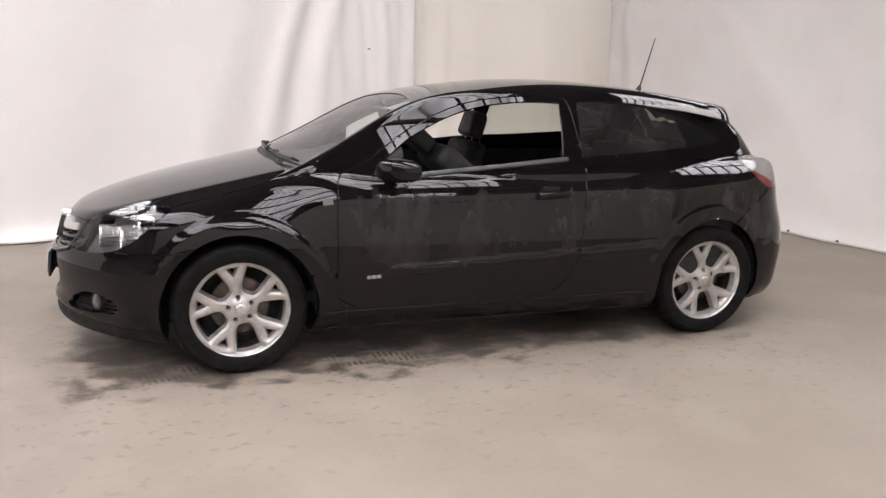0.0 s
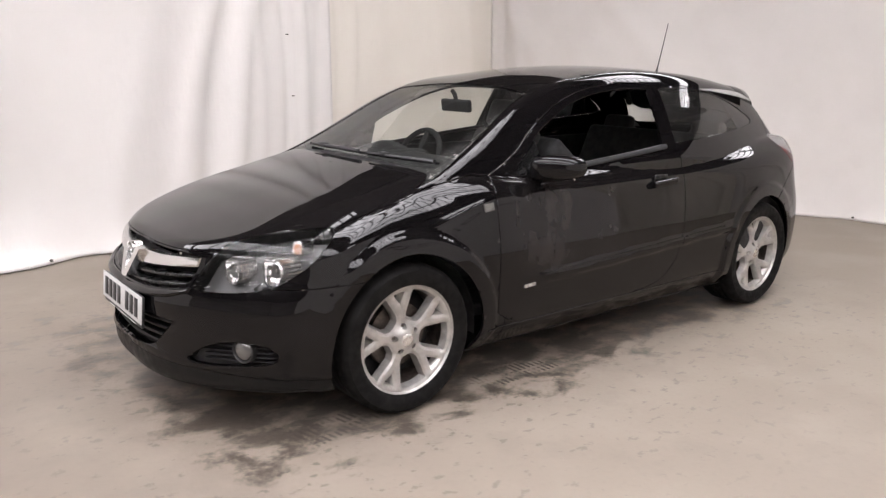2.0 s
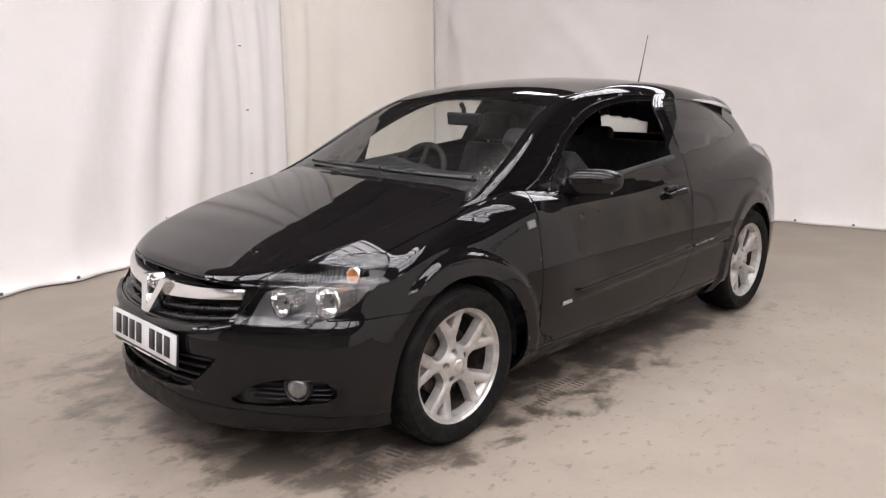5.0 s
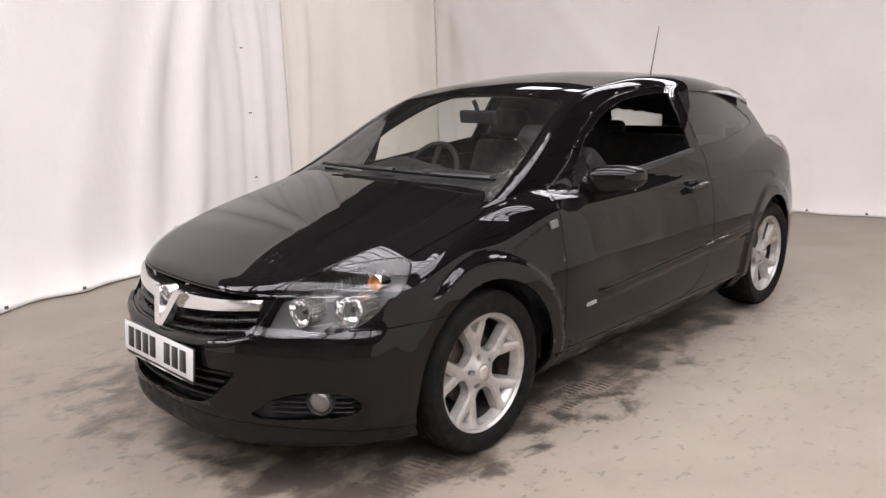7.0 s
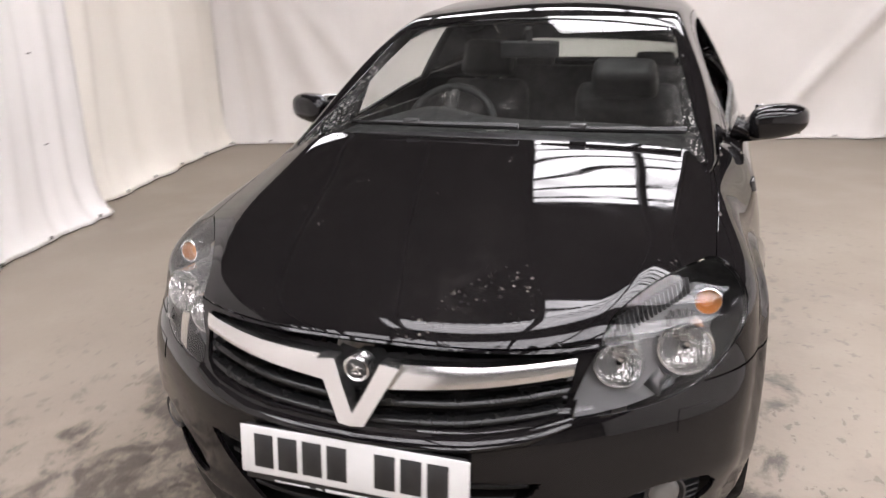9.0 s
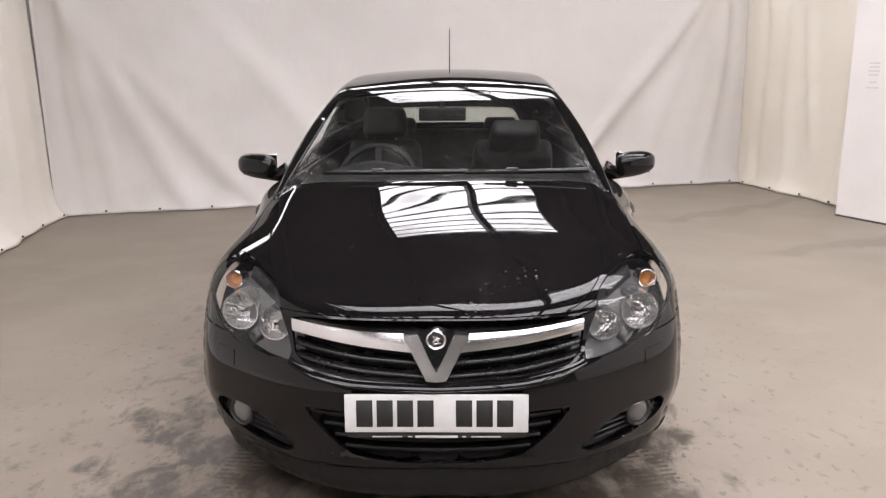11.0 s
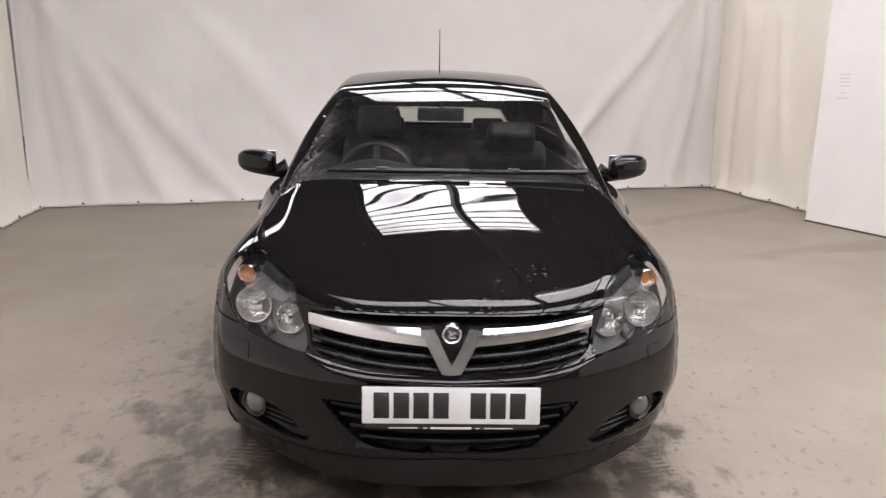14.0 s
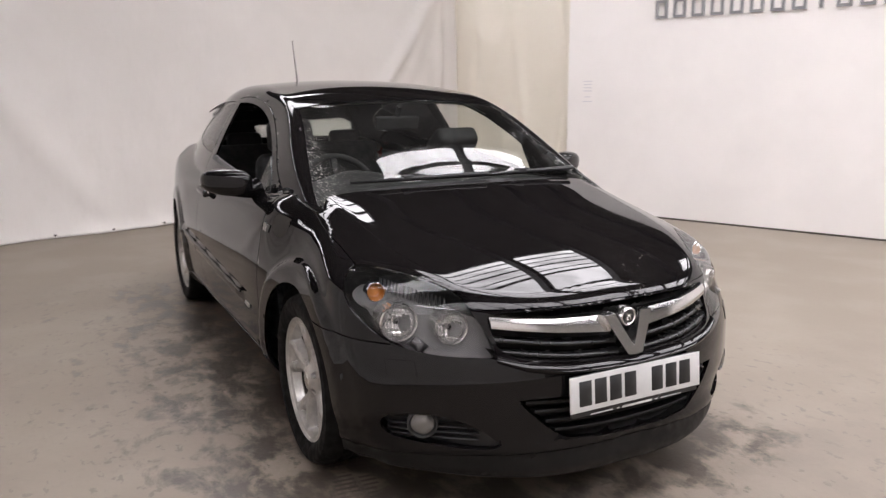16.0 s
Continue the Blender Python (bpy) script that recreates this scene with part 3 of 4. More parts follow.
def cut(bm, g):
    """Lays edges along g = 0 into a mesh."""
    lock = bm.verts.layers.int["lock"]
    bm.verts.ensure_lookup_table()
    bm.verts.index_update()
    co = np.array([v.co for v in bm.verts])
    val = g(*co.T)
    crossing = [e for e in bm.edges if val[e.verts[0].index] * val[e.verts[1].index] < 0]
    on = set()
    for e in crossing:
        a, b = e.verts
        va, vb = val[a.index], val[b.index]
        if va * vb >= 0:
            continue
        t = va / (va - vb)
        for v, w, s in ((a, b, t), (b, a, 1 - t)):
            if s < .18 and not v[lock] and abs(v.co.y) > 1e-6:
                v.co = v.co.lerp(w.co, s)
                val[v.index] = 0
                on.add(v)
                break
    made = []
    for e in crossing:
        a, b = e.verts
        va, vb = val[a.index], val[b.index]
        if va * vb < 0:
            made.append((e, a, va / (va - vb)))
    for e, a, t in made:
        _, v = bmesh.utils.edge_split(e, a, t)
        on.add(v)
    on |= {v for v in bm.verts if v.index >= 0 and v.index < len(val) and abs(val[v.index]) < 1e-7}
    for v in on:
        v[lock] = 1
    bmesh.ops.connect_verts(bm, verts=list(on))


def finish(name, bm, mat, parent, label="", smooth=True):
    me = bpy.data.meshes.new(name)
    bm.normal_update()
    bm.to_mesh(me)
    bm.free()
    if smooth:
        for p in me.polygons:
            p.use_smooth = True
    me.materials.append(mat)
    ob = new(name, me)
    ob.parent = parent
    return tagged(ob, label)


def part(name, verts, faces, mat, parent, label="", smooth=True, mirror=False):
    """One mesh from arrays, as a part of a thing; mirror: on the car's other side."""
    verts = np.asarray(verts, float)
    if mirror:
        verts, faces = verts * (1, -1, 1), [tuple(reversed(f)) for f in faces]
    me = bpy.data.meshes.new(name)
    me.from_pydata(verts.tolist(), [], [tuple(int(i) for i in f) for f in faces])
    if smooth:
        me.shade_smooth()
        me.set_sharp_from_angle(angle=radians(38))
    me.materials.append(mat)
    ob = new(name, me)
    ob.parent = parent
    return tagged(ob, label)


def slab(grid, thick):
    """A closed plate: grid of places (n, m, 3), and the way and depth of its back."""
    g = np.asarray(grid, float)
    n, m = g.shape[:2]
    back = g + np.asarray(thick, float)
    v = np.concatenate([g.reshape(-1, 3), back.reshape(-1, 3)])
    f, k = [], n * m
    for i in range(n - 1):
        for j in range(m - 1):
            a = i * m + j
            f += [(a, a + 1, a + m + 1, a + m), (k + a, k + a + m, k + a + m + 1, k + a + 1)]
    rim = [j for j in range(m)] + [i * m + m - 1 for i in range(1, n)] + [(n - 1) * m + j for j in range(m - 2, -1, -1)] + [i * m for i in range(n - 2, 0, -1)]
    for a, b in zip(rim, rim[1:] + rim[:1]):
        f.append((b, a, k + a, k + b))
    return v, f


def lathe(profile, n, m=None, closed=False):
    """A turned shape: (radius, height) pairs round the y axis, outside towards -y."""
    v, f = [], []
    for i in range(n):
        a = 2 * math.pi * i / n
        v += [(r * math.sin(a), -h, r * math.cos(a)) for r, h in profile]
    k = len(profile)
    for i in range(n):
        for j in range(k if closed else k - 1):
            a, b = i * k, (i + 1) % n * k
            f.append((a + j, b + j, b + (j + 1) % k, a + (j + 1) % k))
    return np.array(v), f


def tube(points, radius, n=8):
    """A round bar along a line of places."""
    p = np.asarray(points, float)
    radius = np.broadcast_to(radius, len(p))
    v, f = [], []
    for i, c in enumerate(p):
        t = p[min(i + 1, len(p) - 1)] - p[max(i - 1, 0)]
        t = t / np.linalg.norm(t)
        s = np.cross(t, (0, 0, 1) if abs(t[2]) < .9 else (1, 0, 0))
        s /= np.linalg.norm(s)
        w = np.cross(t, s)
        v += [c + radius[i] * (s * math.cos(2 * math.pi * k / n) + w * math.sin(2 * math.pi * k / n)) for k in range(n)]
    for i in range(len(p) - 1):
        for k in range(n):
            f.append((i * n + k, i * n + (k + 1) % n, (i + 1) * n + (k + 1) % n, (i + 1) * n + k))
    f += [tuple(range(n - 1, -1, -1)), tuple((len(p) - 1) * n + k for k in range(n))]
    return np.array(v), f


def rounded(size, edge, segments=3, m=None):
    """A bmesh box with rounded edges."""
    bm = bmesh.new()
    bmesh.ops.create_cube(bm, size=1, matrix=Matrix.Diagonal((*size, 1)))
    bmesh.ops.bevel(bm, geom=bm.edges[:], offset=edge, segments=segments, profile=.6, affect="EDGES")
    if m is not None:
        bmesh.ops.transform(bm, matrix=m, verts=bm.verts)
    return bm


# ---- the car's shell, one half, cut into its panels ----
def half_shell():
    turns = np.radians(np.concatenate([np.linspace(-90, -20, 46), np.linspace(-19, 60, 100)[:-1], np.linspace(60, 90, 26)]))
    ring = np.stack([0 * turns, -np.cos(turns), np.sin(turns)], 1)
    ring[[0, -1], 1] = 0
    rows, z0 = [], .56
    for phi in np.radians(np.linspace(88.8, 2.0, 46)):
        rows.append((np.array([-.25, 0, z0]), ring * np.cos(phi) + np.array([-np.sin(phi), 0, 0])))
    for x in np.arange(-.25, 2.901, .0175):
        rows.append((np.array([x, 0, z0]), ring))
    for phi in np.radians(np.linspace(2.5, 88.5, 34)):
        rows.append((np.array([2.90, 0, z0]), ring * np.cos(phi) + np.array([np.sin(phi), 0, 0])))
    origins = np.concatenate([np.repeat(o[None], len(ring), 0) for o, _ in rows])
    pts = ray_surface(skin, origins, np.concatenate([w for _, w in rows]))
    pts[:, 1] = np.minimum(pts[:, 1], 0)
    n, m = len(rows), len(ring)
    i, j = np.meshgrid(np.arange(n - 1), np.arange(m - 1), indexing="ij")
    a = (i * m + j).ravel()
    return pts, np.stack([a, a + m, a + m + 1, a + 1], 1)


def lamp_u(x, a):
    return (a + x + .8) / math.sqrt(2)


LAMP = outline([(.336, .576, 1), (.415, .680), (.470, .736), (.56, .767), (.70, .790), (.850, .799), (.872, .783), (.862, .750), (.815, .690), (.730, .630), (.655, .598), (.56, .581), (.46, .575)])
DOOR_GLASS = outline([(.650, .932, 1), (.685, .985), (.755, 1.042), (.86, 1.118), (1.07, 1.218), (1.25, 1.272), (1.45, 1.299), (1.60, 1.304), (1.708, 1.300, 1), (1.690, 1.15), (1.672, 1.022, 1), (1.3, .984), (.9, .948)])
QUARTER = outline([(1.785, 1.030, 1), (1.818, 1.306, 1), (2.0, 1.307), (2.2, 1.295), (2.40, 1.262), (2.56, 1.215), (2.68, 1.160), (2.755, 1.112, 1), (2.70, 1.090), (2.36, 1.062), (2.05, 1.042)])
DOOR = chaikin([(.455, .285), (.452, .60), (.455, .80), (.460, .86), (.475, .94), (.56, .975), (.69, 1.045), (.80, 1.13), (1.04, 1.248), (1.22, 1.303), (1.44, 1.330), (1.60, 1.335), (1.735, 1.330), (1.765, 1.29), (1.785, 1.05), (1.80, .96), (1.765, .68), (1.735, .44), (1.62, .325), (1.45, .29), (1.0, .282)], 1)
GRILLE = chaikin([(-.2, .700), (.2, .699), (.43, .695), (.44, .677), (.418, .574), (.25, .556), (0, .548), (-.2, .55)], 1)
LOW_GRILLE = outline([(-.2, .452, 1), (.2, .452), (.392, .446, 1), (.335, .385), (.275, .335), (.24, .318, 1), (.1, .306), (-.2, .303, 1)])
FOG_BAY = chaikin([(.425, .288), (.486, .352), (.59, .394), (.70, .388), (.735, .36), (.725, .325), (.692, .300), (.567, .286)], 1)
TAIL_LAMP = chaikin([(2.84, 1.0), (2.95, 1.025), (3.10, 1.02), (3.35, .86), (3.2, .83), (3.0, .84)], 1)

arch_r = [lambda x, y, z, c=c: np.hypot(x - c, z - .317) for c in (0, 2.614)]
CUTS = {
    "arch_front": lambda x, y, z: np.minimum(.362 - arch_r[0](x, y, z), -y - .45),
    "arch_rear": lambda x, y, z: np.minimum(.362 - arch_r[1](x, y, z), -y - .45),
    "waist": lambda x, y, z: cabin(x, y, z) - lower_body(x, y, z),
    "lamp": lambda x, y, z: np.minimum(inside_of(LAMP, lamp_u(x, -y), z), -.05 - x),
    "door_glass": lambda x, y, z: np.minimum(inside_of(DOOR_GLASS, x, z), -y - .4),
    "quarter": lambda x, y, z: np.minimum(inside_of(QUARTER, x, z), -y - .4),
    "quarter_clear": lambda x, y, z: np.minimum(2.50 - .30 * (z - 1.1) - x, np.minimum(-y - .4, z - 1.0)),
    "door": lambda x, y, z: np.minimum(inside_of(DOOR, x, z), -y - .45),
    "grille": lambda x, y, z: np.minimum(inside_of(GRILLE, -y, z), -.4 - x),
    "low_grille": lambda x, y, z: np.minimum(inside_of(LOW_GRILLE, -y, z), -.4 - x),
    "fog_bay": lambda x, y, z: np.minimum(inside_of(FOG_BAY, -y, z), -.3 - x),
    "screen": lambda x, y, z: np.minimum(np.minimum(.655 - .43 * (z - .955) + y, 1.320 - .13 * y * y - z), 1.5 - x),
    "hood_back": lambda x, y, z: .178 + .25 * y * y - x,
    "hood_front": lambda x, y, z: z - .706,
    "hood_side": lambda x, y, z: .700 - .025 * ease(x, .0, .30) + y,
    "bumper_front": lambda x, y, z: np.minimum(.598 + .03 * (x + .45) - z, -.12 - x),
    "bumper_rear": lambda x, y, z: np.minimum(.715 + .70 * (np.minimum(x, 3.03) - 2.85) - z, x - 2.72),
    "tail_lamp": lambda x, y, z: np.minimum(inside_of(TAIL_LAMP, x, z), np.minimum(-y - .50, x - 2.7)),
    "tail_red": lambda x, y, z: np.minimum(np.minimum(.905 - .45 * (x - 3.0) - z, z - .80), x - 2.7),
    "back_glass": lambda x, y, z: np.minimum(np.minimum(.56 - .25 * (z - 1.0) + y, x - 2.86), np.minimum(z - 1.03, 1.275 - z)),
    "hatch": lambda x, y, z: np.minimum(x - 2.93, .66 + y),
    "lip": lambda x, y, z: np.minimum(lip_edge(-y) - z, -.28 - x),
    "under": lambda x, y, z: .185 - z,
}

pts, quads = half_shell()
shell = bmesh.new()
shell.verts.layers.int.new("lock")
sv = [shell.verts.new(p) for p in pts]
for q in quads:
    shell.faces.new([sv[i] for i in q])
del sv
for g in CUTS.values():
    cut(shell, g)
shell.verts.index_update()
shell_co = np.array([v.co for v in shell.verts])
shell_faces = [[v.index for v in f.verts] for f in shell.faces]
mid = np.array([shell_co[f].mean(0) for f in shell_faces])
shell.free()
side_of = {k: g(*mid.T) > 0 for k, g in CUTS.items()}
mx, my, mz = mid.T
region = np.full(len(mid), "body", dtype=object)
upper = side_of["waist"]


def claim(name, mask, over=("body",)):
    region[mask & np.isin(region, over)] = name


claim("hole", side_of["arch_front"] | side_of["arch_rear"])
claim("under", side_of["under"])
claim("lamp", side_of["lamp"])
claim("grille", side_of["grille"])
claim("low_grille", side_of["low_grille"])
claim("fog_bay", side_of["fog_bay"])
claim("door_glass", side_of["door_glass"])
claim("quarter_band", side_of["quarter"] & ~side_of["quarter_clear"])
claim("quarter", side_of["quarter"])
claim("screen", side_of["screen"] & upper & (mx < 1.5) & (mz > .93))
claim("back_glass", side_of["back_glass"])
claim("hood", side_of["hood_back"] & side_of["hood_front"] & side_of["hood_side"] & ~upper & (mz > .7))
claim("cowl", ~side_of["hood_back"] & ~upper & (mx < .70) & (mz > .88) & side_of["hood_side"])
claim("bumper_lip", side_of["lip"])
claim("front_bumper", (side_of["bumper_front"] | ((mx < -.55) & ~upper)))
claim("door", side_of["door"])
claim("tail_red", side_of["tail_lamp"] & side_of["tail_red"])
claim("tail_lamp", side_of["tail_lamp"])
claim("rear_bumper", side_of["bumper_rear"])
claim("wing", ~upper & (mx < .5) & (mz > .19))
claim("tailgate", side_of["hatch"])


def panel(name, key, mat, parent, label="", whole=False, mirror=False, gap=.0018, lip=.012, sink=0.0, slope=.0016):
    """A panel of the shell: its edges drawn back by the gap and turned inwards. whole: both halves in one."""
    picked = [shell_faces[i] for i in np.flatnonzero(region == key)]
    used = sorted({i for f in picked for i in f})
    at = {i: k for k, i in enumerate(used)}
    co = shell_co[used]
    fs = [[at[i] for i in f] for f in picked]
    bm = bmesh.new()
    vs = [bm.verts.new(c) for c in co]
    for f in fs:
        bm.faces.new([vs[i] for i in f])
    if whole:
        ws = [v if abs(v.co.y) < 1e-6 else bm.verts.new(v.co * Vector((1, -1, 1))) for v in vs]
        for f in fs:
            try:
                bm.faces.new([ws[i] for i in reversed(f)])
            except ValueError:
                pass
    elif mirror:
        for v in bm.verts:
            v.co.y = -v.co.y
        bmesh.ops.reverse_faces(bm, faces=bm.faces[:])
    bm.normal_update()
    normals = {v: v.normal.copy() for v in bm.verts}
    if sink:
        for v in bm.verts:
            v.co -= normals[v] * sink
    if lip:
        edge = [e for e in bm.edges if len(e.link_faces) == 1 and not (not whole and abs(e.verts[0].co.y) < 1e-6 and abs(e.verts[1].co.y) < 1e-6)]
        inward = {}
        for e in edge:
            f = e.link_faces[0]
            d = (e.verts[1].co - e.verts[0].co).cross(f.normal)
            if d.length > 1e-9:
                if d.dot(f.calc_center_median() - e.verts[0].co) < 0:
                    d = -d
                for v in e.verts:
                    inward[v] = inward.get(v, Vector()) + d
        slope = slope if lip > .005 else 0.0
        way = {v: d.normalized() for v, d in inward.items() if d.length > 1e-5}
        for v, d in way.items():
            v.co += d * (gap + slope)
        for step, (back, down) in enumerate(((slope, slope * .6), (0.0, lip))):
            if step == 0 and not slope:
                continue
            for e in edge:
                e.smooth = False
            made = bmesh.ops.extrude_edge_only(bm, edges=edge)["geom"]
            fresh = [g for g in made if isinstance(g, bmesh.types.BMVert)]
            for v in fresh:
                n = min((w for e in v.link_edges for w in (e.other_vert(v),) if w in normals and w not in fresh), key=lambda w: (w.co - v.co).length, default=None)
                if n is not None:
                    normals[v] = normals[n]
                    if n in way:
                        way[v] = way[n]
            for v in fresh:
                if v in normals:
                    v.co -= normals[v] * down
                    v.co -= way.get(v, Vector()) * back
            edge = [g for g in made if isinstance(g, bmesh.types.BMEdge) and len(g.link_faces) == 1]
    return finish(name, bm, mat, parent, label)


car = tagged(new("car"), "glossy black three-door hatchback with silver alloy wheels on a concrete floor", "car")
panel("body_shell", "body", paint, car, "roof, pillars, sills and rear quarters in black paint", whole=True)
panel("underbody", "under", under_black, car, whole=True, lip=0)
panel("bonnet", "hood", paint, car, "glossy black bonnet with dried water marks", whole=True, slope=0)
panel("cowl", "cowl", trim_black, car, "matt black plastic scuttle panel", whole=True, gap=.001)
panel("front_bumper", "front_bumper", paint, car, "glossy black front bumper", whole=True, slope=0)
panel("bumper_lip", "bumper_lip", slat_black, car, "matt black lower lip of the bumper", whole=True, gap=.003, slope=0)
panel("rear_bumper", "rear_bumper", paint, car, whole=True)
panel("tailgate", "tailgate", paint, car, whole=True)
panel("windscreen", "screen", glass, car, "clear windscreen with dried water spots", whole=True, lip=0, sink=.004).visible_shadow = False
panel("rear_window", "back_glass", glass, car, whole=True, lip=0, sink=.004).visible_shadow = False
panel("grille_back", "grille", under_black, car, whole=True, lip=0, sink=.055)
panel("lower_grille_back", "low_grille", under_black, car, whole=True, lip=0, sink=.055)
doors = []
for side in (False, True):
    panel("front_wing", "wing", paint, car, mirror=side)
    doors.append(panel("door", "door", paint, car, "black door with its window wound down", mirror=side))
    panel("quarter_window", "quarter", dark_glass, car, "tinted rear quarter window", mirror=side, lip=0, sink=.003).visible_shadow = False
    panel("quarter_band", "quarter_band", band_black, car, "black band at the rear of the quarter window", mirror=side, lip=0, sink=.003)
    tail = panel("tail_lamp", "tail_lamp", pale_lens, car, "pale tail lamp with a red band", mirror=side, gap=.001)
    panel("red_band", "tail_red", red_lens, tail, "red lens", mirror=side, gap=.001)
    panel("fog_bay", "fog_bay", trim_black, car, "ribbed black fog lamp recess", mirror=side, lip=0, sink=.035)


def ring_faces(n, m):
    return [(i * m + j, (i + 1) % n * m + j, (i + 1) % n * m + (j + 1) % m, i * m + (j + 1) % m) for i in range(n) for j in range(m)]


# ---- wheels ----
def rim_face():
    """The cast face of a wheel: five forked spokes round a hub."""
    n, radii = 240, np.concatenate([np.linspace(.0, .055, 8), np.linspace(.062, .225, 34)])
    bm = bmesh.new()
    bm.verts.layers.int.new("lock")
    rows = []
    for r in radii:
        row = []
        for i in range(n if r > 0 else 1):
            a = 2 * math.pi * i / n
            row.append(bm.verts.new((r * math.sin(a), 0, r * math.cos(a))))
        rows.append(row)
    for a, b in zip(rows, rows[1:]):
        for i in range(n):
            k = (i + 1) % n
            bm.faces.new([a[0], b[k], b[i]] if len(a) == 1 else [a[i], a[k], b[k], b[i]])
    turn0 = math.radians(26)

    def spoke(x, z):
        r, a = np.hypot(x, z), np.arctan2(x, z) - turn0 - math.pi / 5
        a = (a + math.pi / 5) % (2 * math.pi / 5) - math.pi / 5
        return np.abs(r * np.sin(a)), r * np.cos(a), r

    def hole(x, y, z):
        u, v, r = spoke(x, z)
        wide = .0245 + .46 * np.maximum(v - .108, 0) + .12 * np.maximum(.085 - v, 0)
        return smin(smin((u - wide) * .9, r - .077, .016), .2125 - r, .008)

    def fork(x, y, z):
        u, v, r = spoke(x, z)
        return np.minimum(.208 - r, ((v - .150) * .60 - u) * .85)

    def bolt(x, y, z):
        r, a = np.hypot(x, z), np.arctan2(x, z) - turn0 - math.pi / 5
        a = (a + math.pi / 5) % (2 * math.pi / 5) - math.pi / 5
        return .0125 - np.hypot(r * np.sin(a), r * np.cos(a) - .056)

    def gap(x, y, z):
        return np.maximum(hole(x, y, z), fork(x, y, z) - .002)

    for g in (hole, lambda x, y, z: fork(x, y, z) - .002, bolt):
        cut(bm, g)
    bm.normal_update()
    for f in list(bm.faces):
        c = f.calc_center_median()
        if gap(np.array([c.x]), 0, np.array([c.z]))[0] > 0:
            bm.faces.remove(f)
    for v in list(bm.verts):
        if not v.link_faces:
            bm.verts.remove(v)
    co = np.array([v.co for v in bm.verts])
    x, z = co[:, 0], co[:, 2]
    r = np.hypot(x, z)
    depth = -.020 * ease(r, .03, .07) + .012 * ease(r, .06, .20) + .008 * ease(r, .19, .215)
    depth += -.030 * ease(bolt(x, 0, z), 0, .004)
    edge = gap(x, 0, z)
    depth += -.006 * ease(edge, -.012, 0)
    for v, d in zip(bm.verts, depth):
        v.co.y = -d
    open_edges = [e for e in bm.edges if len(e.link_faces) == 1]
    for e in open_edges:
        e.smooth = False
    made = bmesh.ops.extrude_edge_only(bm, edges=open_edges)["geom"]
    for v in made:
        if isinstance(v, bmesh.types.BMVert):
            v.co.y += .034
            if math.hypot(v.co.x, v.co.z) < .218:
                e = np.array([.001, -.001, 0, 0])
                g = gap(v.co.x + e, 0, v.co.z + e[::-1])
                way = Vector((g[0] - g[1], 0, g[3] - g[2]))
                if way.length > 1e-6:
                    v.co += way.normalized() * .009
    bmesh.ops.recalc_face_normals(bm, faces=bm.faces[:])
    me = bpy.data.meshes.new("rim")
    bm.to_mesh(me)
    bm.free()
    me.shade_smooth()
    me.set_sharp_from_angle(angle=radians(40))
    me.materials.append(alloy)
    return me


def mesh_of(name, v, f, mat, sharp=38):
    me = bpy.data.meshes.new(name)
    me.from_pydata(np.asarray(v).tolist(), [], [tuple(int(i) for i in q) for q in f])
    me.shade_smooth()
    me.set_sharp_from_angle(angle=radians(sharp))
    me.materials.append(mat)
    return me


RIM = rim_face()
TYRE = mesh_of("tyre", *lathe([(.231, .010), (.238, .016), (.250, .021), (.275, .026), (.295, .024), (.306, .014), (.312, .002), (.3165, -.012), (.317, -.045),
                              (.311, -.046), (.311, -.054), (.317, -.055), (.3175, -.09), (.311, -.091), (.311, -.101), (.3175, -.102), (.317, -.137), (.311, -.138),
                              (.311, -.146), (.317, -.147), (.3165, -.178), (.308, -.20), (.275, -.212), (.235, -.20), (.231, -.19)], 96), rubber, 30)
LIP = mesh_of("rim_flange", *lathe([(.222, -.006), (.226, .006), (.232, .010), (.2345, .008), (.2345, -.002), (.228, -.02), (.216, -.045), (.214, -.047)], 96), alloy)
# the alloy barrel's shade behind the spokes is put into a dark colour
BARREL = mesh_of("rim_barrel", *lathe([(.214, -.046), (.205, -.15), (.230, -.19)], 64), iron_barrel_shade)
DISC = mesh_of("brake_disc", *lathe([(.0, -.060), (.07, -.060), (.072, -.078), (.138, -.078), (.139, -.10), (.0, -.10)], 64), iron_barrel_shade)
WELL = mesh_of("wheel_back", *lathe([(.0, -.13), (.204, -.13), (.204, -.14), (.0, -.14)], 48), under_black)
CAP = mesh_of("centre_cap", *lathe([(.0, .004), (.012, .0045), (.024, .003), (.029, -.001), (.030, -.012)], 40), alloy_bright)
NUT = mesh_of("wheel_bolt", *lathe([(.0, -.026), (.007, -.026), (.0085, -.028), (.0085, -.05)], 6), iron_barrel_shade)
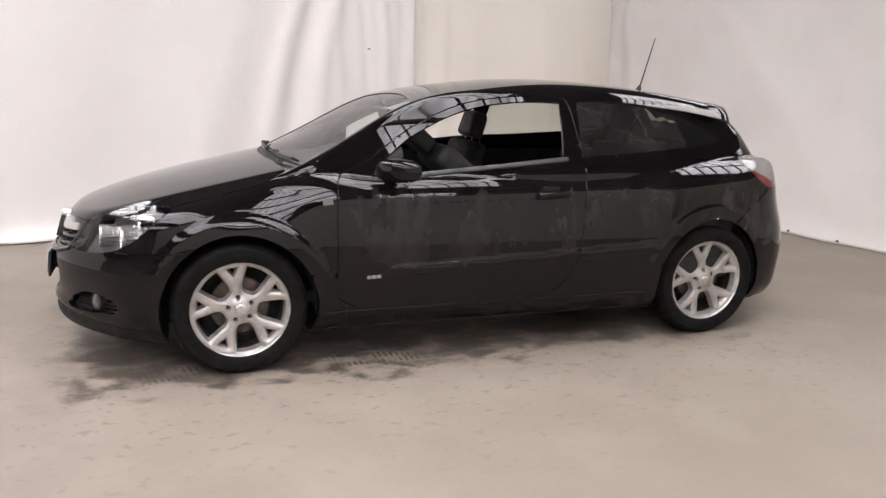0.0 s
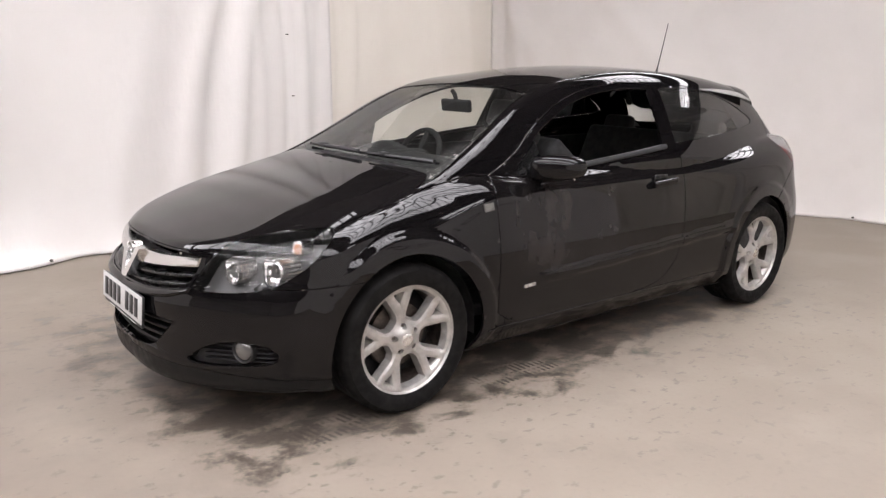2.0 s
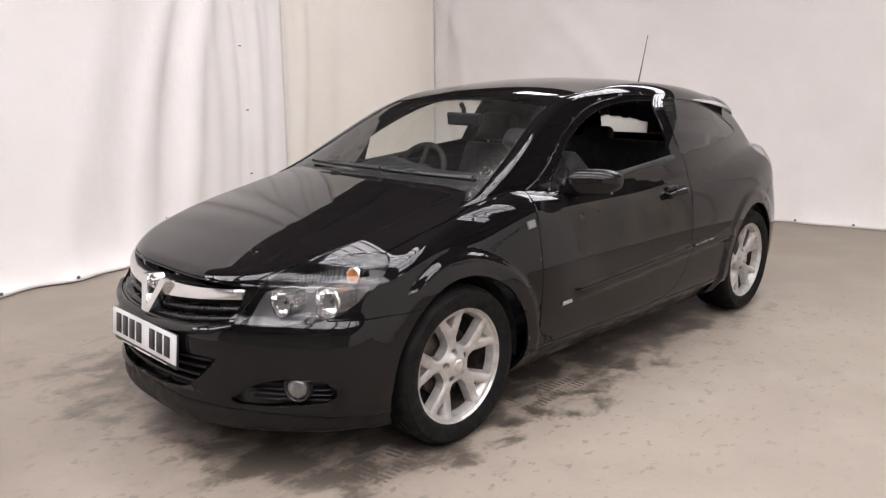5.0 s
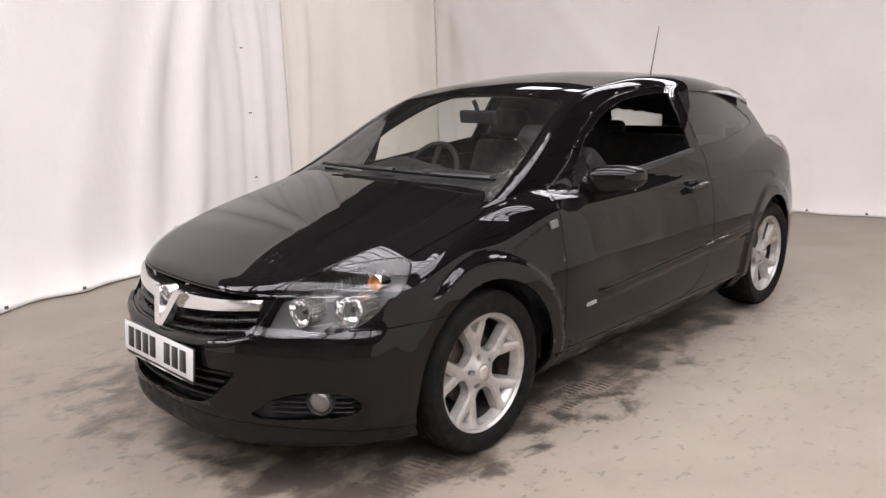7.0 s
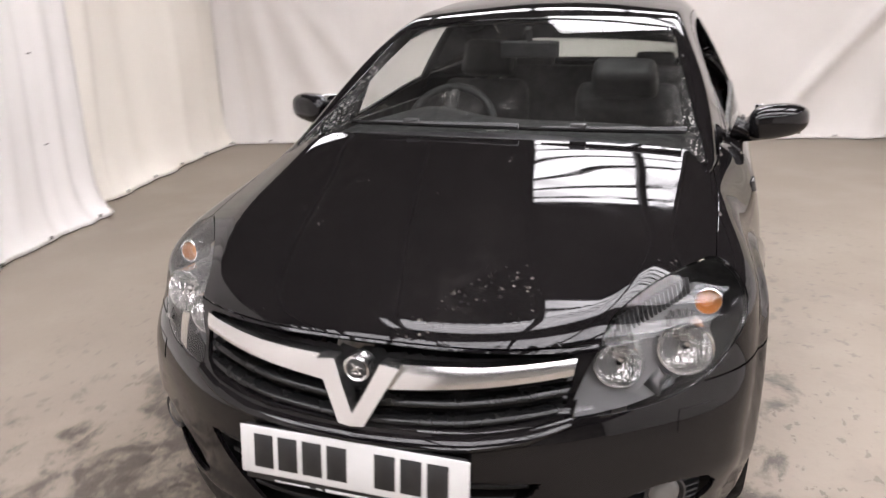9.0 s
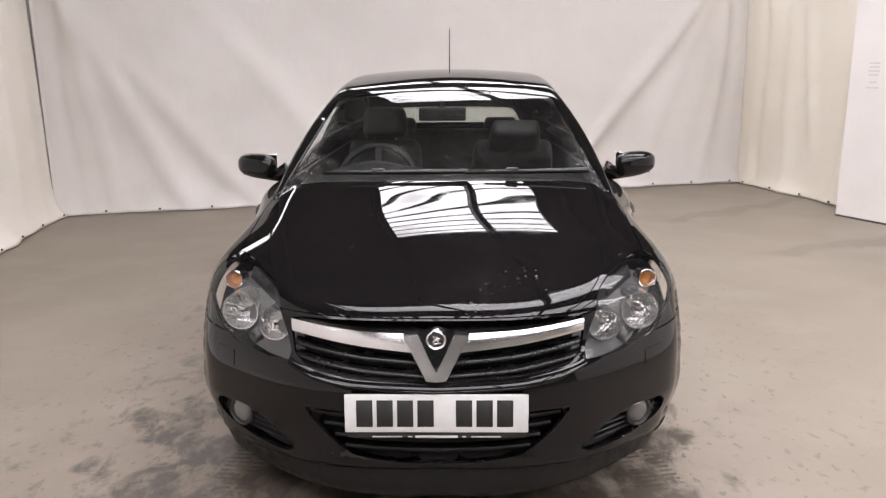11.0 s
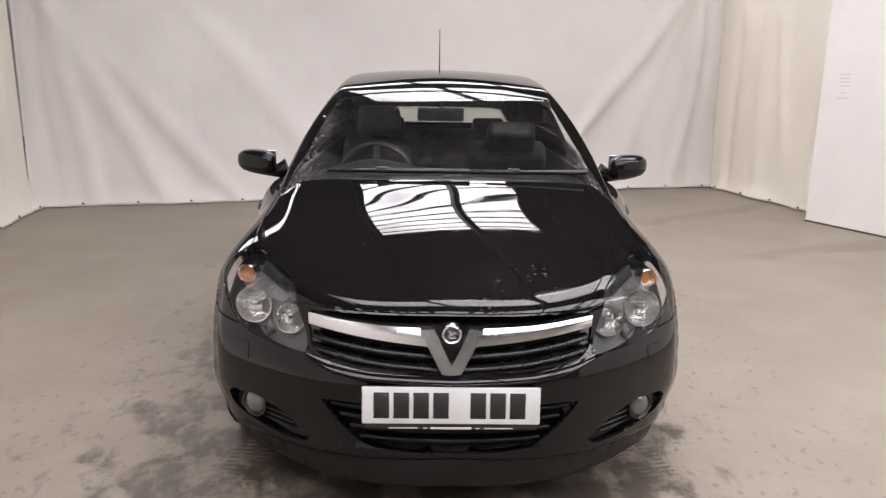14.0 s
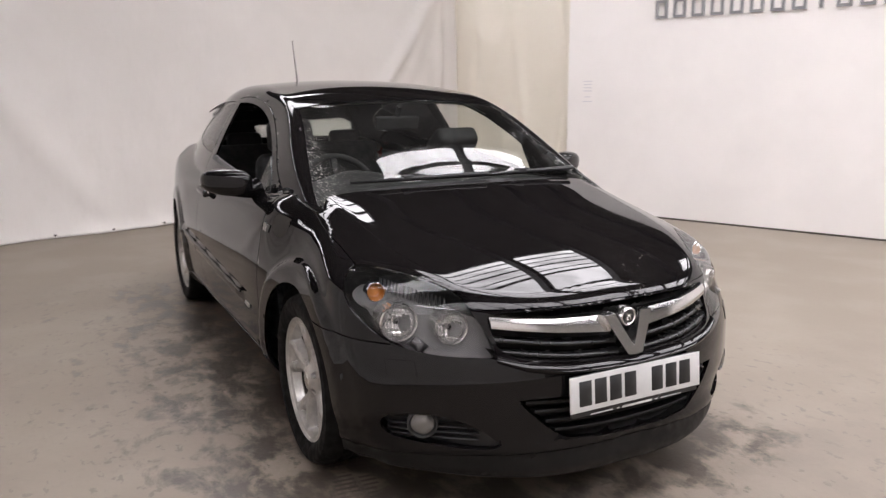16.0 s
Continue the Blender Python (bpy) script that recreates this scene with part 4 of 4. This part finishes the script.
for wx in (0.0, 2.614):
    for side in (-1, 1):
        wheel = new("wheel")
        wheel.parent = car
        wheel.matrix_basis = pose(wx, side * (.800 if wx < 1 else .812), .317, 0, 0, 0 if side < 0 else 180)
        tagged(wheel, "silver alloy wheel with five forked spokes")
        for name, me in (("tyre", TYRE), ("rim", RIM), ("rim_flange", LIP), ("rim_barrel", BARREL), ("brake_disc", DISC), ("wheel_back", WELL), ("centre_cap", CAP)):
            o = new(name, me)
            o.parent = wheel
        for k in range(5):
            a = math.radians(26 + 36 + 72 * k)
            o = new("wheel_bolt", NUT)
            o.parent = wheel
            o.location = (.056 * math.sin(a), 0, .056 * math.cos(a))
    # the dark liners over the wheels
    for side in (False, True):
        v, f = [], []
        n = 40
        for i in range(n + 1):
            a = math.radians(-98 + 196 * i / n)
            v += [(wx + .356 * math.sin(a), -.80, .317 + .356 * math.cos(a)), (wx + .366 * math.sin(a), -.78, .317 + .366 * math.cos(a)), (wx + .372 * math.sin(a), -.52, .317 + .372 * math.cos(a)), (wx + .02 * math.sin(a), -.51, .317 + .02 * math.cos(a))]
        for i in range(n):
            f += [(i * 4 + k, i * 4 + k + 1, i * 4 + k + 5, i * 4 + k + 4) for k in range(3)]
        part("wheel_liner", v, f, under_black, car, mirror=side)


# ---- front: grille, badge, plate, lamps ----
def on_nose(a, z, out=0.0):
    a, z = np.asarray(a, float), np.asarray(z, float)
    return np.stack([nose_at(a, z) - out, a, z], -1)


def nose_bar(name, inner, outer, mat, parent, label="", n=26, m=5, out=.0, thick=.02, bulge=.006, sides=(1, -1), profile=None, plane=None):
    """A bar on the nose between two lines of (y, z) points, rounded across."""
    t = np.linspace(0, 1, n)
    lo = np.array([np.interp(t, np.linspace(0, 1, len(inner)), [p[k] for p in inner]) for k in (0, 1)]).T
    hi = np.array([np.interp(t, np.linspace(0, 1, len(outer)), [p[k] for p in outer]) for k in (0, 1)]).T
    s = np.linspace(0, 1, m)
    yz = lo[:, None] * (1 - s)[None, :, None] + hi[:, None] * s[None, :, None]
    made = []
    for side in sides:
        g = on_nose(yz[..., 0], yz[..., 1])
        g[..., 0] -= out + (np.array(profile) if profile else bulge * np.sin(np.pi * s))[None]
        if plane:
            g[..., 0] = np.interp(g[..., 2], *plane)
        g[..., 1] *= -side
        v, f = slab(g, (thick, 0, 0))
        made.append((v, [tuple(reversed(q)) for q in f] if side > 0 else f))
    v = np.concatenate([b[0] for b in made])
    f = made[0][1] + ([tuple(i + len(made[0][0]) for i in q) for q in made[1][1]] if len(made) > 1 else [])
    return part(name, v, f, mat, parent, label)


grille = new("grille")
grille.parent = car
tagged(grille, "black slatted grille with a chrome bar")
nose_bar("chrome_bar", [(.060, .619), (.25, .636), (.434, .654)], [(.084, .670), (.25, .675), (.437, .687)], satin_chrome, grille, "bright chrome bar", out=.006, thick=.03, bulge=.0035, m=7)
for zi, zo in ((.590, .621), (.557, .590)):
    nose_bar("slat", [(.012, zi - .010), (.22, zi + .002), (.424, zo - .010)], [(.012, zi + .003), (.22, zi + .015), (.426, zo + .003)], gloss_black, grille, out=-.014, thick=.035, bulge=.004)
emblem = new("emblem")
emblem.parent = car
tagged(emblem, "chrome V-shaped emblem with a round badge")
nose_bar("emblem_limb", [(.0, .549), (.028, .552), (.061, .611), (.094, .672)], [(.0, .570), (.0, .573), (.027, .624), (.052, .676)], satin_chrome, emblem, "broad chrome limbs of a V", thick=.04, n=25, plane=((.548, .676), (-.871, -.826)))
v, f = lathe([(.0, .006), (.012, .007), (.021, .006), (.0225, .009), (.0255, .011), (.0285, .009), (.030, .0), (.029, -.03)], 48)
badge = part("badge", v @ np.array([[0, 1, 0], [1, 0, 0], [0, 0, 1]]) + (float(nose_at(0, .660)) - .021, 0, .660), f, satin_chrome, emblem, "round chrome badge")
v, f = lathe([(.0, .0055), (.010, .006), (.0205, .0072), (.0215, .006)], 40)
part("badge_face", v @ np.array([[0, 1, 0], [1, 0, 0], [0, 0, 1]]) + (float(nose_at(0, .660)) - .0235, 0, .660), f, badge_dark, badge)
for y, z, w, h, turn in ((-.002, -.010, .020, .003, 0), (-.006, -.004, .010, .004, 50), (.003, .000, .013, .005, -35), (-.005, .006, .011, .004, 20), (.006, .008, .009, .004, 60), (.008, -.003, .007, .003, -60)):
    finish("badge_relief", rounded((.004, w, h), .0012, 2, pose(float(nose_at(0, .660)) - .0305, y, .660 + z, turn)), satin_chrome, badge)

for k, z in enumerate((.426, .395, .362, .330)):
    w = .375 - .95 * (.44 - z)
    nose_bar("lower_slat", [(.0, z - .005), (w, z)], [(.0, z + .006), (w, z + .011)], slat_black, car, out=-.018, thick=.03, bulge=.003)
nose_bar("grille_trim", [(.0, .508), (.25, .517), (.36, .533), (.440, .560)], [(.0, .549), (.25, .558), (.36, .570), (.440, .586)], paint, car, "glossy shelf under the grille", thick=.035, bulge=0, n=40, m=9,
         profile=(.000, .007, .0125, .0145, .0125, .008, .001, -.009, -.021))

plate_m = Matrix.Translation((-.884, 0, .462)) @ pose(0, 0, 0, 0, 5.0, 0)
plate = new("number_plate", None)
plate.parent = car
tagged(plate, "white number plate with dark marks above the lower grille")
finish("plate", rounded((.004, .520, .111), .0018, 2, plate_m), plate_white, plate)
finish("plate_holder", rounded((.010, .505, .128), .003, 2, Matrix.Translation((.0085, 0, -.010)) @ plate_m), trim_black, plate)
for y in (.2165, .155, .0935, .032, -.0835, -.145, -.2065):
    finish("plate_mark", rounded((.0016, .046, .078), .0006, 1, plate_m @ Matrix.Translation((-.0024, y * .94 - .0, 0))), ink_black, plate)
for y, w in ((.14, .085), (0, .12), (-.14, .085), (.075, .012), (-.078, .012)):
    finish("holder_mark", rounded((.0012, w, .007 if w > .1 else .004), .0004, 1, plate_m @ Matrix.Translation((.0030, y, -.0700))), plate_white, plate)


def bowl(radius, depth):
    """A lamp's rim and its round reflector, in close rings."""
    rim = [(radius * 1.10, -.004), (radius * 1.10, .006), (radius * 1.03, .008), (radius, .004)]
    return rim + [(radius * math.cos(a), .004 - (depth + .004) * math.sin(a)) for a in np.radians(np.linspace(6, 88, 22))] + [(0, -depth)]


def aim(v, centre, way):
    """Turns a lathed shape so that its outside faces the given way."""
    m = Vector((0, -1, 0)).rotation_difference(Vector(way).normalized()).to_matrix()
    return np.array([m @ Vector(p) for p in v]) + np.asarray(centre, float)


for side in (False, True):
    lamp = new("headlamp")
    lamp.parent = car
    tagged(lamp, "clear headlamp with two round reflectors and an amber bulb")
    lens = panel("lens", "lamp", lamp_glass, lamp, "clear headlamp lens", mirror=side, gap=.0015, lip=.003)
    lens.visible_shadow = False
    panel("housing", "lamp", lamp_grey, lamp, "grey lamp housing", mirror=side, lip=0, sink=.082)
    ahead = (-1, -.12, .02)
    for name, c, r, d in (("main_reflector", (-.508, -.646, .648), .0545, .048), ("inner_reflector", (-.608, -.512, .637), .0465, .036)):
        v, f = lathe(bowl(r, d), 96)
        flute = np.where(np.hypot(v[:, 0], v[:, 2]) < r * .94, 1.0, 0.0)
        v[:, 1] -= flute * .0016 * np.sin(v[:, 0] * 2 * math.pi / .0125) + flute * .0010 * np.sin(v[:, 2] * 2 * math.pi / .021)
        o = part(name, aim(v, c, ahead), [tuple(reversed(q)) for q in f], bowl_chrome, lamp, "fluted chrome reflector bowl", mirror=side)
        v, f = lathe([(.0, .012), (.009, .011), (.013, .004), (.013, -.03)], 20)
        part("bulb", aim(v, np.array(c) + (.024, .0, 0), ahead), f, chrome, o, mirror=side)
        v, f = lathe([(r * 1.13, -.085), (r * 1.13, -.02), (r * 1.14, -.006), (r * 1.145, .004), (r * 1.10, .009), (r * 1.03, .008)], 96)
        ring_angle = np.arctan2(v[:, 0], v[:, 2])
        ripple = 1 + .022 * np.sign(np.sin(ring_angle * 22)) * (-v[:, 1] < -.004)
        v[:, 0], v[:, 2] = v[:, 0] * ripple, v[:, 2] * ripple
        part("bezel", aim(v, c, ahead), f, alloy_bright, o, "ribbed chrome barrel", mirror=side)
    v, f = lathe(bowl(.027, .030), 40)
    o = part("indicator", aim(v, (-.420, -.686, .732), (-1, -.15, .10)), [tuple(reversed(q)) for q in f], bowl_chrome, lamp, mirror=side)
    v, f = lathe([(.0, .006), (.010, .004), (.018, -.003), (.021, -.012)], 28)
    part("amber_bulb", aim(v, (-.408, -.684, .731), (-1, -.15, .10)), f, amber, o, "amber indicator bulb", mirror=side)
    v, f = lathe([(.030, -.045), (.031, .008), (.029, .010), (.028, .008), (.027, -.004)], 36)
    part("indicator_hood", aim(v, (-.420, -.686, .732), (-1, -.15, .10)), f, bowl_chrome, o, mirror=side)
    for k in range(17):
        bm = rounded((.030, .003, .042), .001, 1, pose(-.535 + .0120 * k, -.500 - .0085 * k, .692 + .0026 * k, 0, 25, 35))
        if side:
            bmesh.ops.transform(bm, matrix=Matrix.Diagonal((1, -1, 1, 1)), verts=bm.verts)
        finish("lamp_rib", bm, lamp_rib, lamp)
    fog = new("fog_lamp")
    fog.parent = car
    tagged(fog, "small round fog lamp")
    v, f = lathe([(.048, -.03), (.048, .002), (.043, .005), (.037, -.004)], 36)
    part("fog_surround", aim(v, (-.637, -.629, .357), (-1, -.55, 0)), f, trim_black, fog, mirror=side)
    v, f = lathe([(.0, .006), (.018, .005), (.030, .001), (.037, -.006)], 36)
    part("fog_lens", aim(v, (-.641, -.631, .357), (-1, -.55, 0)), f, fog_glass, fog, "pale glass", mirror=side)
    for z in (.305, .325, .345, .368):
        nose_bar("bay_rib", [(.48, z), (.70, z)], [(.48, z + .006), (.70, z + .006)], trim_black, car, out=-.024, thick=.02, sides=(1,) if not side else (-1,))

# ---- sides: handles, mirrors, badges, strips ----
for side in (False, True):
    s = 1 if side else -1
    door = doors[1 if side else 0]

    def mirrored(bm):
        if side:
            bmesh.ops.transform(bm, matrix=Matrix.Diagonal((1, -1, 1, 1)), verts=bm.verts)
            bmesh.ops.reverse_faces(bm, faces=bm.faces[:])
        return bm

    y = -float(flank_at(1.58, .84))
    # thin black plate drawn for the hollow's shade; the door is not recessed
    finish("handle_shade_plate", mirrored(rounded((.105, .012, .085), .005, 3, pose(1.575, y + .003, .838, 0, 0, 0))), gloss_black, door, "black plate drawn for the shaded hollow behind the handle")
    grip = rounded((.185, .026, .034), .012, 4, pose(1.59, y - .026, .842, 4, -4, -1))
    finish("door_handle", mirrored(grip), paint, door, "black door handle")
    finish("handle_foot", mirrored(rounded((.03, .035, .03), .006, 2, pose(1.515, y - .008, .838))), paint, door)
    y = -float(flank_at(.41, .825))
    rep = finish("side_repeater", mirrored(rounded((.052, .012, .034), .004, 3, pose(.412, y - .001, .825, -14, -6, 0))), fog_glass, car, "clear side indicator")
    y = -float(flank_at(.63, .455))
    for k in range(3):
        finish("badge_script", mirrored(rounded((.020, .006, .016), .002, 2, pose(.606 + .024 * k, y - .003, .456 + .001 * k, 0, -3, 0))), alloy, door, "small silver badge")
    # belt trim under the door glass
    xs = np.linspace(.80, 1.70, 30)
    zb = .944 + .094 * (xs - .9)
    g = np.stack([np.stack([xs, -flank_at(xs, zb + dz) - o, zb + dz], -1) for dz, o in ((-.016, .001), (-.010, .006), (.002, .006), (.008, .002))], 0)
    v, f = slab(g, (0, .012, 0))
    part("window_seal", v, f, trim_black, door, mirror=side)
    # the sill's seam, a narrow rounded flange along the foot of the door
    xs = np.linspace(.40, 2.20, 60)
    zs = .283 + .004 * np.sin((xs - .4) * 1.7)
    part("sill_flange", *tube(np.stack([xs, -flank_at(xs, zs) + .001, zs], 1), .0055, 8), paint, car, mirror=side)
    # the rubbing strip's upper edge along the door and the rear quarter
    for xa, xb, owner in ((.70, 1.735, door), (1.775, 2.13, car)):
        xs = np.linspace(xa, xb, 40)
        zs = .475 + .042 * (xs - .65) + .021
        part("moulding_edge", *tube(np.stack([xs, -(side_w(xs) - side_dy(zs) + .0125), zs], 1), .0045, 8), paint, owner, mirror=side)
    # cover of the headlamp washer on the bumper
    yy3, zz3 = np.meshgrid(np.linspace(.645, .715, 8), np.linspace(.508, .555, 6), indexing="ij")
    g = on_nose(yy3, zz3, .0022)
    g[..., 1] *= -1
    v, f = slab(g, (.01, 0, 0))
    part("washer_cover", v, f, paint, car, "small square cover on the bumper", mirror=side)
    # door mirror
    mirror = new("door_mirror")
    mirror.parent = door
    tagged(mirror, "black door mirror")
    bm = bmesh.new()
    bmesh.ops.create_uvsphere(bm, u_segments=40, v_segments=24, radius=1)
    for v in bm.verts:
        x, yy, z = v.co
        n4 = (abs(x)**2.8 + abs(yy)**3.0 + abs(z)**2.7)**(1 / 2.85)
        x, yy, z = x / n4, yy / n4, z / n4
        x = max(x * .62 if x > 0 else x, -1)
        v.co = (.745 + .078 * x - .050 * yy, -.896 + .100 * yy, .978 + .058 * z * (1 + .12 * yy) - .006 * yy)
    shellm = finish("mirror_shell", mirrored(bm), paint, mirror)
    finish("mirror_glass", mirrored(rounded((.006, .165, .092), .002, 2, pose(.796, -.896, .977, 0, 0, -24))), mirror_glass, mirror, "mirror glass")
    foot = tube([(.740, -.750, .950), (.735, -.795, .936), (.730, -.845, .945), (.735, -.880, .955)], [.046, .034, .034, .030], 16)
    part("mirror_foot", *foot, paint, mirror, mirror=side)
    xs3 = np.array([[(.645, .932), (.73, .938), (.815, .944)], [(.668, .968), (.74, .985), (.812, .998)], [(.715, 1.008), (.762, 1.025), (.810, 1.045)], [(.775, 1.050), (.79, 1.062), (.805, 1.075)]])
    yy = -flank_at(xs3[..., 0], xs3[..., 1])
    v, f = slab(np.stack([xs3[..., 0], yy - .002, xs3[..., 1]], -1), (0, .02, 0))
    part("mirror_base", v, f, gloss_black, mirror, mirror=side)

# ---- lip spoiler at the rear edge of the roof ----
ys = np.linspace(-.52, .52, 41)
xe = 2.945 - .30 * ys**2
ze = np.array([float(top_at(min(x, 2.93) - .06, y)) for x, y in zip(xe, ys)])
g = np.stack([np.stack([xe - .10, ys, ze + .010], -1), np.stack([xe - .04, ys, ze + .006], -1), np.stack([xe + .025, ys, ze - .006], -1), np.stack([xe + .035, ys, ze - .016], -1)], 0)
v, f = slab(g, (0, 0, -.03))
part("spoiler", v, f, paint, car, "small black lip spoiler")

# ---- wipers and aerial ----
for ya, yb in ((.50, -.10), (-.08, -.60)):
    ys = np.linspace(ya, yb, 24)
    xs = .222 + .20 * ys**2
    zs = np.array([float(top_at(x, y)) for x, y in zip(xs, ys)]) + .016
    wiper = new("wiper")
    wiper.parent = car
    tagged(wiper, "black windscreen wiper")
    part("wiper_blade", *tube(np.stack([xs + .012, ys, zs], 1), .006, 6), rubber, wiper)
    part("wiper_arm", *tube(np.stack([xs[4:] - .012, ys[4:], zs[4:] + .010], 1), np.linspace(.004, .011, 20), 6), trim_black, wiper)
    finish("wiper_joint", rounded((.03, .05, .02), .004, 2, pose(xs[9] - .002, ys[9], zs[9] + .012)), trim_black, wiper)
aerial = new("aerial")
aerial.parent = car
tagged(aerial, "thin black roof aerial")
zb = float(top_at(2.58, 0))
part("aerial_foot", *tube([(2.575, 0, zb - .008), (2.585, 0, zb + .02), (2.592, 0, zb + .04)], [.024, .016, .007], 14), trim_black, aerial)
part("aerial_rod", *tube([(2.59, 0, zb + .03), (2.63, 0, zb + .17), (2.675, 0, zb + .335)], [.0045, .0035, .0025], 8), trim_black, aerial)

# ---- inside ----
tagged(finish("cabin_floor", rounded((2.7, 1.40, .06), .02, 2, pose(1.65, 0, .33)), cabin_black, car), "dark cabin floor")
v, f = [], []
xs, us = np.linspace(.27, .80, 16), np.linspace(-.63, .63, 25)
g = np.array([[(x, y, .945 + .020 * math.sin(min(1, (x - .27) / .3) * 1.5) - .10 * ease(x, .68, .80) - .03 * (abs(y) / .63)**4 + (.045 * math.exp(-((y - .34) / .17)**2) * ease(x, .52, .68))) for y in us] for x in xs])
v, f = slab(g, (0, 0, -.34))
part("dashboard", v, f, cabin_black, car, "dark grey dashboard")
wheel_m = pose(.87, .335, .885, 0, -62, 0)
steer = new("steering_wheel")
steer.parent = car
tagged(steer, "dark leather steering wheel")
ring = np.array([wheel_m @ Vector((.186 * math.cos(a), .186 * math.sin(a), 0)) for a in np.linspace(0, 2 * math.pi, 49)])
part("wheel_ring", *tube(ring, .016, 10), cabin_grey, steer)
finish("wheel_boss", rounded((.13, .15, .05), .02, 3, wheel_m), cabin_black, steer)
for a in (0, 180, 270):
    finish("wheel_spoke", rounded((.14, .035, .018), .006, 2, wheel_m @ pose(0, 0, 0, 0, 0, a) @ Matrix.Translation((.11, 0, 0))), cabin_black, steer)


def cushion(size, edge, m, taper=0.0):
    bm = rounded(size, edge, 4)
    for v in bm.verts:
        k = v.co.z / size[2] + .5
        v.co.y *= 1 - taper * k * k
    bmesh.ops.transform(bm, matrix=m, verts=bm.verts)
    return bm


def front_seat(y, back, hinge, label):
    """A front seat; hinge: the pose of the foot of its backrest, leaning with it."""
    seat = new("seat")
    seat.parent = car
    tagged(seat, label)
    finish("cushion", cushion((.52, .50, .16), .05, pose(1.42 + back, y, .445, 0, -6, 0)), cabin_black, seat)
    finish("backrest", cushion((.13, .50, .60), .05, hinge @ Matrix.Translation((0, 0, .27)), .22), cabin_black, seat)
    finish("headrest", cushion((.10, .26, .17), .042, hinge @ Matrix.Translation((-.01, 0, .675)), .12), cabin_grey, seat)
    for dy in (-.06, .06):
        rod = [hinge @ Vector((0, dy, z)) for z in (.52, .64)]
        part("headrest_post", *tube(rod, .006, 6), chrome, seat)


front_seat(.36, -.28, pose(1.385, .36, .48, 0, 18, 0), "dark cloth driver's seat with a headrest")
front_seat(-.36, -.20, pose(1.50, -.345, .655, 0, -49, 0), "dark cloth passenger seat with its backrest folded forward")
bench = new("rear_bench")
bench.parent = car
tagged(bench, "dark cloth rear seat bench")
finish("bench_cushion", cushion((.48, 1.20, .18), .05, pose(2.25, 0, .52, 0, -6, 0)), cabin_black, bench)
finish("bench_back", cushion((.14, 1.22, .56), .05, pose(2.58, 0, .74, 0, 22, 0), .05), cabin_black, bench)
for y in (-.36, .36):
    finish("bench_headrest", cushion((.08, .24, .12), .035, pose(2.69, y, 1.03, 0, 15, 0), .1), cabin_grey, bench)
for side in (False, True):
    xs, zs = np.linspace(.50, 2.80, 40), np.linspace(.32, .93, 8)
    g = np.stack([np.stack([xs, -(flank_at(xs, np.full_like(xs, min(z, .90))) - .075), np.full_like(xs, z)], -1) for z in zs], 0)
    v, f = slab(g, (0, .02, 0))
    part("door_card", v, f, cabin_black, car, "dark door lining", mirror=side)
glass_mirror = new("inside_mirror")
glass_mirror.parent = car
tagged(glass_mirror, "black rear-view mirror on the windscreen")
finish("inside_mirror_shell", rounded((.03, .23, .065), .012, 3, pose(.90, .015, 1.205, 0, -8, 0)), cabin_black, glass_mirror)
part("inside_mirror_stalk", *tube([(.90, .015, 1.22), (.89, .015, 1.26), (.87, .015, 1.285)], .012, 8), cabin_black, glass_mirror)
# headlining
xs, us = np.linspace(1.02, 2.80, 26), np.linspace(-.56, .56, 17)
g = np.array([[(x, y, float(roof_z(x)) - .085 * y * y - .040 - .04 * ease(abs(y), .45, .56)) for y in us] for x in xs])
v, f = slab(g, (0, 0, .006))
part("headlining", v, f, cabin_pale, car, "grey roof lining")
